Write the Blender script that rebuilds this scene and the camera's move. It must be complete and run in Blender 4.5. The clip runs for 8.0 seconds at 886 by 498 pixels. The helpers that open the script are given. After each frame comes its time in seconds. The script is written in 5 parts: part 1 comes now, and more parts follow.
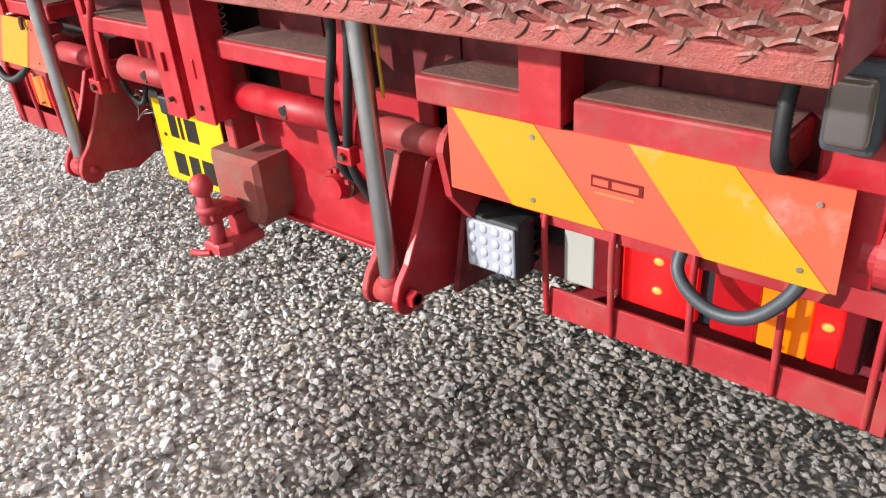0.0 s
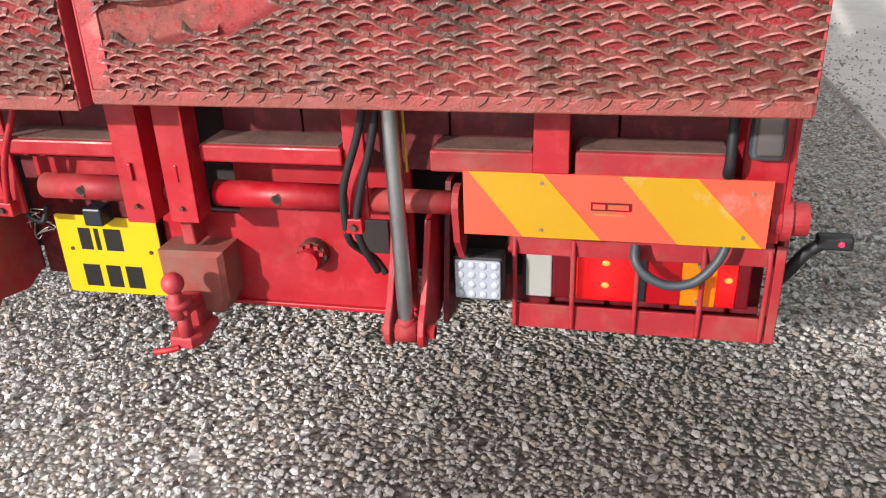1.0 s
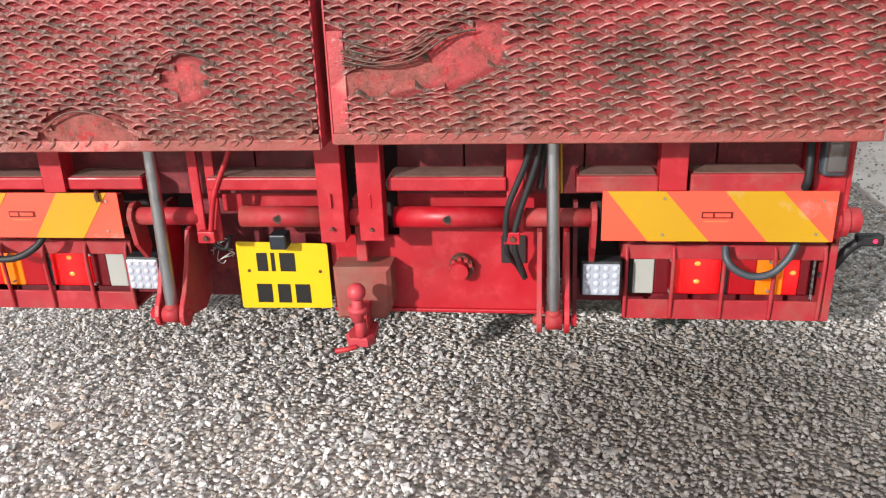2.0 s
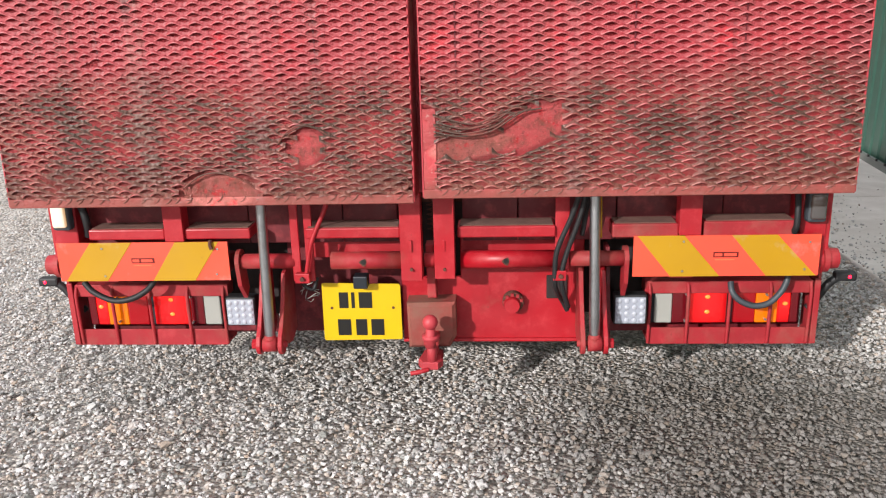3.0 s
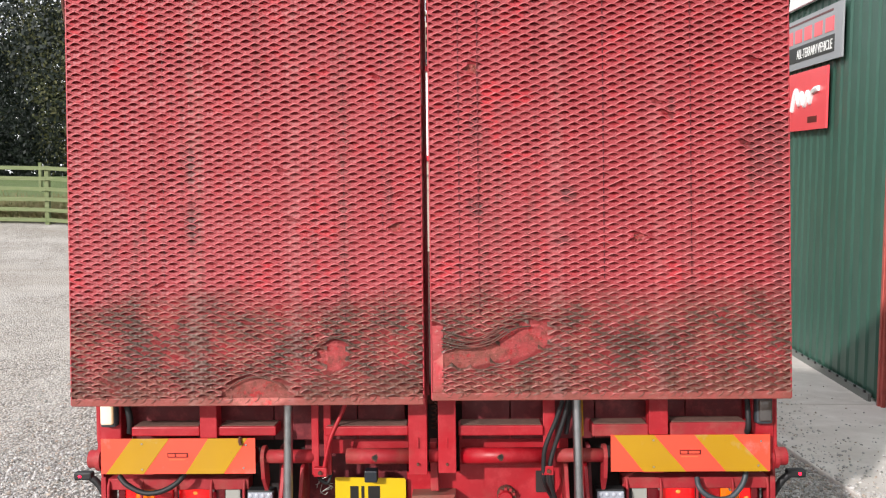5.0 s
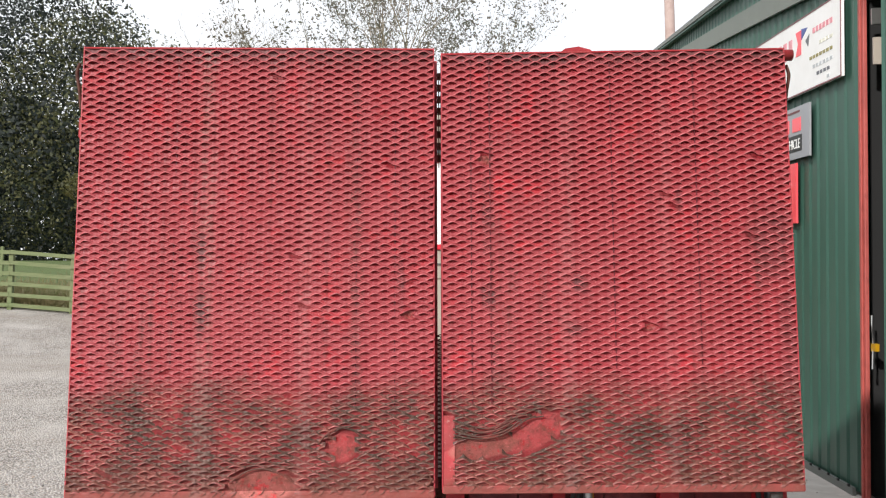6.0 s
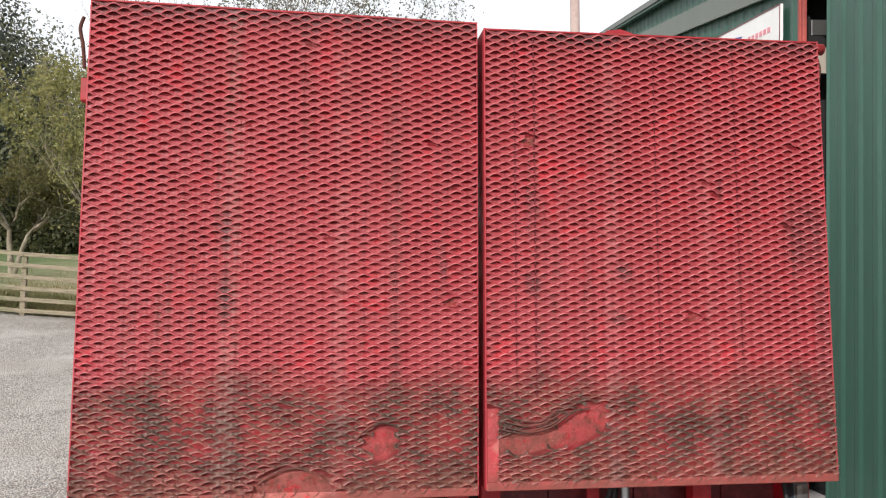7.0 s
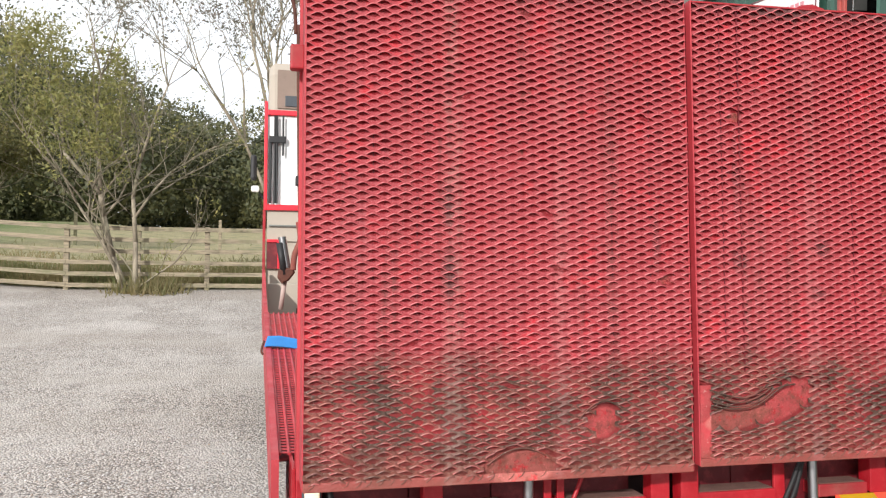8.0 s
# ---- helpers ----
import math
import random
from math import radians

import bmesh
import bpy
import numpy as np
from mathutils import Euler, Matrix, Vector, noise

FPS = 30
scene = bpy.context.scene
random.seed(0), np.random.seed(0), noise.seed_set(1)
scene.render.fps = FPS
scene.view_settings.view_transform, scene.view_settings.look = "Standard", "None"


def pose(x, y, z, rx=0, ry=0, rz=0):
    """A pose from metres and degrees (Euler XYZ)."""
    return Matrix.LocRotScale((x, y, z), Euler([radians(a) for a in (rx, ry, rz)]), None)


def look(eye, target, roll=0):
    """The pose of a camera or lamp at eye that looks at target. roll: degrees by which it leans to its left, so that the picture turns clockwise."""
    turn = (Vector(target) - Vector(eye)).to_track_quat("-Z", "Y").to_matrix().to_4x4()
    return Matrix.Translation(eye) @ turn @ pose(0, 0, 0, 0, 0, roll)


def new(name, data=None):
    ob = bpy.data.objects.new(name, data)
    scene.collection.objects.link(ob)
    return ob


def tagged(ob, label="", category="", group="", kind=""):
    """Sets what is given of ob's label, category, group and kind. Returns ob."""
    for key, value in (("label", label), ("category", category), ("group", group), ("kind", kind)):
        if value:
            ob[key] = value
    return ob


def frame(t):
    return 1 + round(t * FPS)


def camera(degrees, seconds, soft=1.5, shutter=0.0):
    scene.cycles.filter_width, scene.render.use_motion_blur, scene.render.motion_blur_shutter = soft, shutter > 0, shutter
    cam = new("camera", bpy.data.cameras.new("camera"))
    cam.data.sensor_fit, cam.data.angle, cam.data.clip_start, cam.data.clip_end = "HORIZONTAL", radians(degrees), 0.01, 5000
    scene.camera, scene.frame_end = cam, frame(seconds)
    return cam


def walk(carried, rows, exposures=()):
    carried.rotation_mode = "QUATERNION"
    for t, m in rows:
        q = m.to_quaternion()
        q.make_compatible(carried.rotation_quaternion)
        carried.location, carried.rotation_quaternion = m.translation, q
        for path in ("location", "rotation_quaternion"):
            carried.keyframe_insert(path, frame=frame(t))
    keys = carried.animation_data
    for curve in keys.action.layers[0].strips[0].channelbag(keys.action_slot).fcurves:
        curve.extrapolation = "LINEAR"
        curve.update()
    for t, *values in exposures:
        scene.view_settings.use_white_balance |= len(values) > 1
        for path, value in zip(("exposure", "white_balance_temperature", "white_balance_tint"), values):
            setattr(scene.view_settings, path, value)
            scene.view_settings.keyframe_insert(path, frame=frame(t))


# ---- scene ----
cam = camera(57.8, 8.0, soft=1.2)
PATH = [
    (0, (1.452, -0.722, 1.112), (0.292, 0.582, 0.136), -4.5),
    (0.5, (1.197, -0.988, 1.185), (0.484, 0.614, 0.224), -4.4),
    (1, (0.97, -1.323, 1.24), (0.568, 0.445, 0.396), -2.3),
    (1.5, (0.773, -1.633, 1.287), (0.475, 0.189, 0.519), -1.9),
    (2, (0.492, -1.876, 1.324), (0.269, -0.021, 0.61), -2.0),
    (2.2, (0.424, -1.975, 1.342), (0.233, -0.109, 0.649), -1.9),
    (3.3, (0.152, -2.505, 1.394), (0.042, -0.568, 0.909), -1.4),
    (3.5, (0.119, -2.581, 1.394), (0.025, -0.634, 0.946), -1.2),
    (4, (0.145, -2.719, 1.407), (0.058, -0.754, 1.047), -1.0),
    (4.5, (0.149, -2.817, 1.449), (0.077, -0.828, 1.255), -0.8),
    (5, (0.133, -2.847, 1.475), (0.077, -0.848, 1.431), -0.7),
    (5.2, (0.133, -2.855, 1.486), (0.082, -0.856, 1.484), -0.5),
    (6.3, (-0.143, -2.842, 1.468), (-0.044, -0.855, 1.671), -0.2),
    (6.5, (-0.218, -2.815, 1.468), (-0.064, -0.831, 1.67), -0.2),
    (7, (-0.55, -2.647, 1.43), (-0.244, -0.673, 1.609), 0.2),
    (7.5, (-0.955, -2.541, 1.478), (-0.588, -0.579, 1.597), 0.8),
    (8, (-1.426, -2.427, 1.463), (-0.977, -0.48, 1.56), 0.05),
]
walk(cam, [(t, look(eye, target, roll)) for t, eye, target, roll in PATH],
     exposures=[(0, 0.66), (0.6, 0.45), (2.0, 0.4), (3.3, 0.12), (4.2, 0.06), (5.2, 0.12), (6.5, -0.2), (7.0, -0.12), (7.5, 0.08), (8, 0.1)])

# ---- world and light ----
SUN_DIR = Vector((0.65, 1.0, -0.46)).normalized()
world = bpy.data.worlds.new("sky")
scene.world = world
world.use_nodes = True
wn, wl = world.node_tree.nodes, world.node_tree.links
wn.clear()
w_out = wn.new("ShaderNodeOutputWorld")
w_bg = wn.new("ShaderNodeBackground")
w_sky = wn.new("ShaderNodeTexSky")
w_sky.sky_type = "NISHITA"
w_sky.sun_disc = False
w_sky.sun_elevation = radians(21)
w_sky.sun_rotation = radians(213)
w_sky.air_density, w_sky.dust_density, w_sky.ozone_density = 1.0, 3.0, 1.0
w_noise = wn.new("ShaderNodeTexNoise")
w_noise.inputs["Scale"].default_value = 2.2
w_noise.inputs["Detail"].default_value = 6
w_ramp = wn.new("ShaderNodeMapRange")
w_ramp.inputs["From Min"].default_value = 0.32
w_ramp.inputs["From Max"].default_value = 0.6
w_ramp.inputs["To Min"].default_value = 0.82
w_ramp.inputs["To Max"].default_value = 0.97
w_mix = wn.new("ShaderNodeMix")
w_mix.data_type = "RGBA"
w_mix.inputs["B"].default_value = (11.0, 11.3, 11.8, 1)
w_bg.inputs["Strength"].default_value = 0.112
wl.new(w_noise.outputs["Fac"], w_ramp.inputs["Value"])
wl.new(w_ramp.outputs["Result"], w_mix.inputs["Factor"])
wl.new(w_sky.outputs["Color"], w_mix.inputs["A"])
wl.new(w_mix.outputs["Result"], w_bg.inputs["Color"])
wl.new(w_bg.outputs["Background"], w_out.inputs["Surface"])
sun = new("sun", bpy.data.lights.new("sun", "SUN"))
sun.data.energy, sun.data.angle, sun.data.color = 4.2, radians(1.5), (1.0, 0.96, 0.925)
sun.matrix_world = look((-12, -18, 9), Vector((-12, -18, 9)) + SUN_DIR)


# ---- materials ----
def lin(r, g, b):
    return tuple((c / 12.92 if c <= 0.04045 else ((c + 0.055) / 1.055) ** 2.4) for c in (r / 255, g / 255, b / 255)) + (1,)


class Mat:
    """A node material with a few shorthands."""

    def __init__(self, name, color, rough=0.5, metal=0.0):
        self.m = bpy.data.materials.new(name)
        self.m.use_nodes = True
        self.t = self.m.node_tree
        self.b = self.t.nodes["Principled BSDF"]
        self.b.inputs["Base Color"].default_value = color
        self.b.inputs["Roughness"].default_value = rough
        self.b.inputs["Metallic"].default_value = metal
        self.pos = self.t.nodes.new("ShaderNodeNewGeometry").outputs["Position"]
        self.col = None
        self.base = color

    def link(self, a, b):
        self.t.links.new(a, b)

    def noise(self, scale, detail=4, rough=0.6, stretch=None):
        n = self.t.nodes.new("ShaderNodeTexNoise")
        n.inputs["Scale"].default_value = scale
        n.inputs["Detail"].default_value = detail
        n.inputs["Roughness"].default_value = rough
        src = self.pos
        if stretch:
            mp = self.t.nodes.new("ShaderNodeMapping")
            mp.inputs["Scale"].default_value = stretch
            self.link(self.pos, mp.inputs["Vector"])
            src = mp.outputs["Vector"]
        self.link(src, n.inputs["Vector"])
        return n.outputs["Fac"]

    def steps(self, value, lo, hi, a=0.0, b=1.0):
        r = self.t.nodes.new("ShaderNodeMapRange")
        for k, v in zip(("From Min", "From Max", "To Min", "To Max"), (lo, hi, a, b)):
            r.inputs[k].default_value = v
        self.link(value, r.inputs["Value"])
        return r.outputs["Result"]

    def math(self, op, a, b):
        n = self.t.nodes.new("ShaderNodeMath")
        n.operation = op
        for i, v in enumerate((a, b)):
            if isinstance(v, (int, float)):
                n.inputs[i].default_value = v
            else:
                self.link(v, n.inputs[i])
        return n.outputs[0]

    def axis(self, k):
        n = self.t.nodes.new("ShaderNodeSeparateXYZ")
        self.link(self.pos, n.inputs[0])
        return n.outputs[k]

    def blend(self, color, factor):
        """Lay a colour over what is there, by a factor."""
        n = self.t.nodes.new("ShaderNodeMix")
        n.data_type = "RGBA"
        if self.col is None:
            n.inputs["A"].default_value = self.base
        else:
            self.link(self.col, n.inputs["A"])
        if isinstance(color, tuple):
            n.inputs["B"].default_value = color
        else:
            self.link(color, n.inputs["B"])
        if isinstance(factor, (int, float)):
            n.inputs["Factor"].default_value = factor
        else:
            self.link(factor, n.inputs["Factor"])
        self.col = n.outputs["Result"]
        self.link(self.col, self.b.inputs["Base Color"])
        return self

    def rough(self, value):
        self.link(value, self.b.inputs["Roughness"])
        return self

    def bump(self, height, strength=0.3, distance=0.01):
        n = self.t.nodes.new("ShaderNodeBump")
        n.inputs["Strength"].default_value = strength
        n.inputs["Distance"].default_value = distance
        self.link(height, n.inputs["Height"])
        prev = self.b.inputs["Normal"].links
        if prev:
            self.link(prev[0].from_socket, n.inputs["Normal"])
        self.link(n.outputs["Normal"], self.b.inputs["Normal"])
        return self

    def random(self, island=True):
        if island:
            return self.t.nodes["Geometry"].outputs["Random Per Island"]
        return self.t.nodes.new("ShaderNodeObjectInfo").outputs["Random"]

    def glow(self, color, strength):
        self.b.inputs["Emission Color"].default_value = color
        self.b.inputs["Emission Strength"].default_value = strength
        return self


def paint_red(name, color, dust, rough=0.42, rust=0.25):
    m = Mat(name, color, rough)
    m.blend(tuple(c * 0.62 for c in color[:3]) + (1,), m.steps(m.noise(3.1, 5), 0.42, 0.7, 0, 0.7))
    m.blend(lin(214, 84, 88), m.steps(m.noise(17, 6, 0.7), 0.5, 0.74, 0, 0.28))
    m.blend(lin(122, 88, 74), m.steps(m.noise(6.5, 7, 0.68), 0.62 - dust, 0.86 - dust * 0.6, 0, 0.35 + 2.2 * max(dust, 0)))
    m.blend(lin(70, 36, 28), m.steps(m.noise(34, 5, 0.7), 0.66, 0.73, 0, rust * 2))
    m.rough(m.steps(m.noise(9, 4), 0.3, 0.7, rough - 0.1, rough + 0.25))
    m.bump(m.noise(60, 5, 0.7), 0.12, 0.004)
    return m.m


RED = paint_red("red_paint", lin(164, 16, 31), 0.03)
RED_DUSTY = paint_red("dusty_red_paint", lin(156, 28, 38), 0.14, 0.6)
# darker copy of the red: shade in recesses and slots put into the colour
RED_SHADED = paint_red("shaded_red_paint", lin(96, 11, 23), -0.06, 0.5)
RED_MUDDY = paint_red("muddy_red_paint", lin(134, 50, 46), 0.27, 0.75)
RED_SIDE = paint_red("ramp_side_red", lin(172, 54, 62), 0.02, 0.5)


def mud_zone(m):
    """How far a place on the ramps lies in the muddy lower band: 1 low down, 0 above."""
    return m.steps(m.math("ADD", m.axis(2), m.math("MULTIPLY", m.noise(3.4, 6, 0.7), 0.34)), 1.34, 1.45, 1, 0)


def ramp_paint(name, dirt, bare):
    """Faded red paint on the ramps, with mud on the lower part where wheels pass."""
    m = Mat(name, lin(156, 30, 40) if bare else lin(152, 50, 57), 0.55)
    m.blend(lin(168, 54, 60) if bare else lin(158, 70, 75), m.steps(m.noise(2.3, 5, 0.6, (1, 1, 0.35)), 0.42, 0.66, 0, 0.6))
    m.blend(lin(204, 26, 42), m.steps(m.noise(6.5, 5, 0.7), 0.54, 0.66, 0, 0.45))
    m.blend(lin(112, 34, 40), m.steps(m.noise(46, 5, 0.75), 0.56, 0.7, 0, 0.5))
    m.blend(lin(98, 28, 34), m.steps(m.noise(130, 4, 0.75), 0.58, 0.7, 0, 0.5))
    m.blend(lin(206, 120, 122), m.steps(m.noise(150, 4, 0.75), 0.58, 0.7, 0, 0.6))
    m.blend(lin(132, 64, 66), m.steps(m.noise(11, 6, 0.7, (1, 1, 0.2)), 0.52, 0.76, 0, 0.5))
    # rain-washed dirt running down the sheet
    wash = m.math("MULTIPLY", m.steps(m.noise(9, 5, 0.7, (1, 1, 0.05)), 0.54, 0.64), m.steps(m.noise(34, 5, 0.75), 0.4, 0.6, 0.1, 0.6))
    m.blend(lin(92, 58, 50), wash)
    # single grubby cells and small mossy patches
    m.blend(lin(70, 56, 46), m.math("MULTIPLY", m.steps(m.noise(13, 6, 0.75), 0.6, 0.67, 0, 0.75), m.steps(m.noise(2.1, 3), 0.42, 0.6)))
    low = mud_zone(m)
    if bare:
        # paint scrubbed bright between the strands where wheels climb
        m.blend(lin(208, 66, 76), m.math("MULTIPLY", low, m.steps(m.noise(9, 5, 0.7), 0.36, 0.56, 0.2, 0.85)))
    mud = m.math("MULTIPLY", low, m.steps(m.noise(5.5, 6, 0.7), 0.26, 0.46, 0, dirt))
    m.blend(lin(104, 62, 50), mud)
    m.blend(lin(62, 48, 38), m.math("MULTIPLY", low, m.steps(m.noise(8.0, 6, 0.7), 0.42, 0.56, 0, min(1.15 * dirt, 0.9))))
    m.blend(lin(186, 160, 150), m.math("MULTIPLY", low, m.steps(m.noise(95, 4, 0.8), 0.6, 0.68, 0, 0.6)))
    m.blend(lin(52, 34, 30), m.math("MULTIPLY", low, m.steps(m.noise(70, 4, 0.8), 0.6, 0.68, 0, 0.6 * dirt)))
    foot = m.steps(m.math("ADD", m.axis(2), m.math("MULTIPLY", m.noise(9, 4), 0.12)), 0.93, 1.06, 0.75, 0)
    m.blend(lin(122, 70, 58), foot)
    # scuffed grey stripes running up the sheet
    for x, w, c, k in ((-0.835, 0.04, lin(160, 128, 118), 0.34), (-0.477, 0.035, lin(178, 124, 120), 0.26),
                       (0.455, 0.035, lin(180, 122, 120), 0.26), (0.816, 0.03, lin(180, 122, 120), 0.22)):
        d = m.math("ABSOLUTE", m.math("SUBTRACT", m.math("ADD", m.axis(0), m.math("MULTIPLY", m.noise(1.5, 2), 0.03)), x + 0.015), 0)
        m.blend(c, m.math("MULTIPLY", m.steps(d, w * 0.4, w, k, 0), m.steps(m.noise(16, 6, 0.75), 0.4, 0.56)))
    # oily smears and caked spots
    grain = m.noise(16, 6, 0.75)
    for hx, hz, hw, hh, k in SMEARS:
        u = m.math("DIVIDE", m.math("SUBTRACT", m.axis(0), hx), hw)
        w = m.math("DIVIDE", m.math("SUBTRACT", m.axis(2), hz), hh)
        d = m.math("ADD", m.math("ADD", m.math("MULTIPLY", u, u), m.math("MULTIPLY", w, w)), m.math("MULTIPLY", grain, 2.2))
        m.blend(lin(66, 44, 42), m.steps(d, 0.9, 1.9, k, 0))
    top = m.steps(m.math("ADD", m.axis(2), m.math("MULTIPLY", m.noise(12, 4), 0.06)), 2.4, 2.48, 0, 0.7)
    m.blend(lin(78, 52, 50), top)
    if bare:
        # sheet rubbed bright where the mesh is torn off
        for hx, hz, hw, hh, slope, c in HOLES:
            u = m.math("DIVIDE", m.math("SUBTRACT", m.axis(0), hx), hw)
            w = m.math("DIVIDE", m.math("SUBTRACT", m.math("SUBTRACT", m.axis(2), hz), m.math("MULTIPLY", m.math("SUBTRACT", m.axis(0), hx), slope)), hh)
            d = m.math("ADD", m.math("ADD", m.math("MULTIPLY", u, u), m.math("MULTIPLY", w, w)), m.math("MULTIPLY", m.noise(30, 4), 0.4))
            m.blend(c, m.steps(d, 1.1, 1.5, 0.85, 0))
            m.blend(lin(214, 34, 48), m.math("MULTIPLY", m.steps(d, 0.9, 1.2, 1, 0), m.steps(m.noise(26, 5, 0.7), 0.54, 0.64, 0, 0.85)))
            m.blend(lin(126, 78, 62), m.math("MULTIPLY", m.steps(d, 1.1, 1.4, 1, 0), m.steps(m.noise(19, 7, 0.75), 0.46, 0.62, 0, 0.8)))
            m.blend(lin(222, 130, 126), m.math("MULTIPLY", m.steps(d, 1.1, 1.4, 1, 0), m.steps(m.noise(110, 5, 0.75), 0.56, 0.66, 0, 0.6)))
            m.blend(lin(84, 46, 40), m.math("MULTIPLY", m.steps(d, 1.1, 1.4, 1, 0), m.steps(m.noise(64, 5, 0.75), 0.58, 0.66, 0, 0.7)))
    m.rough(m.steps(m.noise(13, 4), 0.3, 0.7, 0.4, 0.75))
    m.bump(m.noise(75, 5, 0.7), 0.4, 0.004)
    m.bump(m.noise(32, 6, 0.75), 0.7 if bare else 0.15, 0.009)
    return m.m


PINK, TAN = lin(208, 92, 94), lin(188, 106, 98)
# torn places in the ramps' mesh: centre x and z, half width and height, slope, colour of the sheet behind
HOLES = ((-0.345, 1.032, 0.055, 0.046, 0.12, PINK), (0.325, 1.08, 0.112, 0.054, 0.3, PINK), (0.15, 1.03, 0.115, 0.036, 0.15, TAN),
         (-0.62, 0.905, 0.115, 0.05, 0.0, TAN), (0.165, 2.05, 0.03, 0.016, 0.0, PINK), (-0.107, 1.49, 0.028, 0.014, 0.0, PINK), (0.748, 1.445, 0.028, 0.012, 0.0, PINK))
# smears: centre x and z, half width and height, strength
SMEARS = ((1.2, 1.75, 0.13, 0.2, 0.62), (0.173, 1.56, 0.04, 0.07, 0.8), (0.5, 1.6, 0.04, 0.05, 0.7), (0.48, 1.44, 0.05, 0.04, 0.7),
          (-0.85, 1.72, 0.03, 0.1, 0.75), (-0.845, 1.5, 0.035, 0.12, 0.75), (0.863, 1.9, 0.02, 0.08, 0.6), (0.35, 2.43, 0.2, 0.03, 0.7),
          (1.24, 1.4, 0.05, 0.3, 0.5), (0.165, 1.85, 0.02, 0.2, 0.6), (-0.14, 1.62, 0.02, 0.15, 0.6))
RAMP = ramp_paint("ramp_paint", 0.25, True)
RAMP_MESH = ramp_paint("ramp_mesh_paint", 0.78, False)


def plain(name, color, rough, metal=0.0, grain=40, amount=0.25, bump=0.1, other=None):
    m = Mat(name, color, rough, metal)
    dark = other or tuple(c * 0.6 for c in color[:3]) + (1,)
    m.blend(dark, m.steps(m.noise(grain * 0.2, 5), 0.4, 0.7, 0, amount))
    m.blend(dark, m.steps(m.noise(grain, 5, 0.7), 0.5, 0.75, 0, amount))
    if bump:
        m.bump(m.noise(grain * 2, 4), bump, 0.004)
    return m.m



# strands' lower edges: lit rim painted pale, caked with mud in the lower band
m = Mat("lit_lip_paint", lin(182, 86, 90), 0.5)
m.blend(lin(140, 56, 58), m.steps(m.noise(12, 5), 0.4, 0.7, 0, 0.7))
m.blend(lin(120, 48, 50), m.steps(m.noise(60, 5, 0.7), 0.5, 0.72, 0, 0.7))
low = mud_zone(m)
m.blend(lin(136, 88, 72), m.math("MULTIPLY", low, m.steps(m.noise(7, 6, 0.7), 0.38, 0.56, 0.1, 0.75)))
m.blend(lin(72, 54, 44), m.math("MULTIPLY", low, m.steps(m.noise(8.0, 6, 0.7), 0.44, 0.58, 0, 0.8)))
m.bump(m.noise(120, 4), 0.3, 0.004)
LIP_PALE = m.m
# saturated red that stands in for red light bounced on to the undersides
UNDER = plain("bounce_red_underside", lin(150, 12, 24), 0.5, 0, 20, 0.2, 0.1)
CHROME = plain("polished_ram_steel", lin(178, 180, 183), 0.36, 1.0, 14, 0.5, 0, lin(112, 110, 108))
STEEL = plain("bare_steel", lin(178, 178, 176), 0.42, 0.75, 30, 0.4, 0.05, lin(120, 114, 108))
ZINC = plain("galvanised_wire", lin(190, 190, 186), 0.35, 1.0)
BLACK = plain("black_rubber", lin(30, 30, 32), 0.6, 0, 60, 0.3, 0.15)
CONDUIT = plain("corrugated_conduit", lin(62, 68, 74), 0.5, 0, 80, 0.3, 0.1)
DARK_BOX = plain("black_plastic", lin(28, 34, 42), 0.42, 0, 30, 0.2, 0.05)
GRIT = plain("brown_grit", lin(112, 80, 70), 0.95, 0, 60, 0.6, 0.5, lin(76, 50, 44))
# near black for gaps and holes: their shade put into the colour
GAP_DARK = plain("gap_shade", lin(40, 30, 30), 0.8, 0, 12, 0.4, 0.2)
RUST = plain("rusted_steel", lin(92, 54, 42), 0.85, 0, 50, 0.6, 0.4, lin(44, 26, 22))


def board_paint(name, color, stain):
    """Reflective sheet with faded, scuffed and stained places."""
    m = Mat(name, color, 0.4)
    m.blend(stain, m.steps(m.noise(2.0, 5), 0.4, 0.7, 0, 0.4))
    m.blend(tuple(0.5 * c + 0.25 for c in color[:3]) + (1,), m.steps(m.noise(7, 5, 0.65), 0.6, 0.74, 0, 0.55))
    m.blend(lin(120, 80, 50), m.steps(m.noise(26, 6, 0.75), 0.64, 0.72, 0, 0.4))
    m.rough(m.steps(m.noise(5, 4), 0.3, 0.7, 0.3, 0.55))
    return m.m


ORANGE = board_paint("reflective_orange", lin(232, 80, 56), lin(208, 70, 60))
YELLOW = board_paint("reflective_yellow", lin(180, 136, 10), lin(160, 116, 22))
PLATE_YELLOW = plain("plate_yellow", lin(208, 172, 12), 0.35, 0, 9, 0.3, 0.02, lin(190, 152, 20))
INK = plain("black_ink", lin(26, 24, 22), 0.4, 0, 50, 0.2, 0)
INK_RED = plain("dark_red_ink", lin(98, 16, 14), 0.4, 0, 50, 0.2, 0)
INK_PALE = plain("pale_ink", lin(216, 110, 70), 0.45, 0, 50, 0.2, 0)
WHITE = plain("white_panel", lin(236, 236, 234), 0.4, 0, 6, 0.15, 0.03, lin(190, 188, 182))
TAUPE = plain("taupe_plastic", lin(134, 116, 104), 0.7, 0, 9, 0.4, 0.1)
CREAM = plain("cream_cab_paint", lin(170, 160, 147), 0.4, 0, 5, 0.2, 0.03)
SIGN_RED = plain("sign_red", lin(244, 86, 94), 0.3, 0, 5, 0.15, 0.02, lin(220, 56, 66))
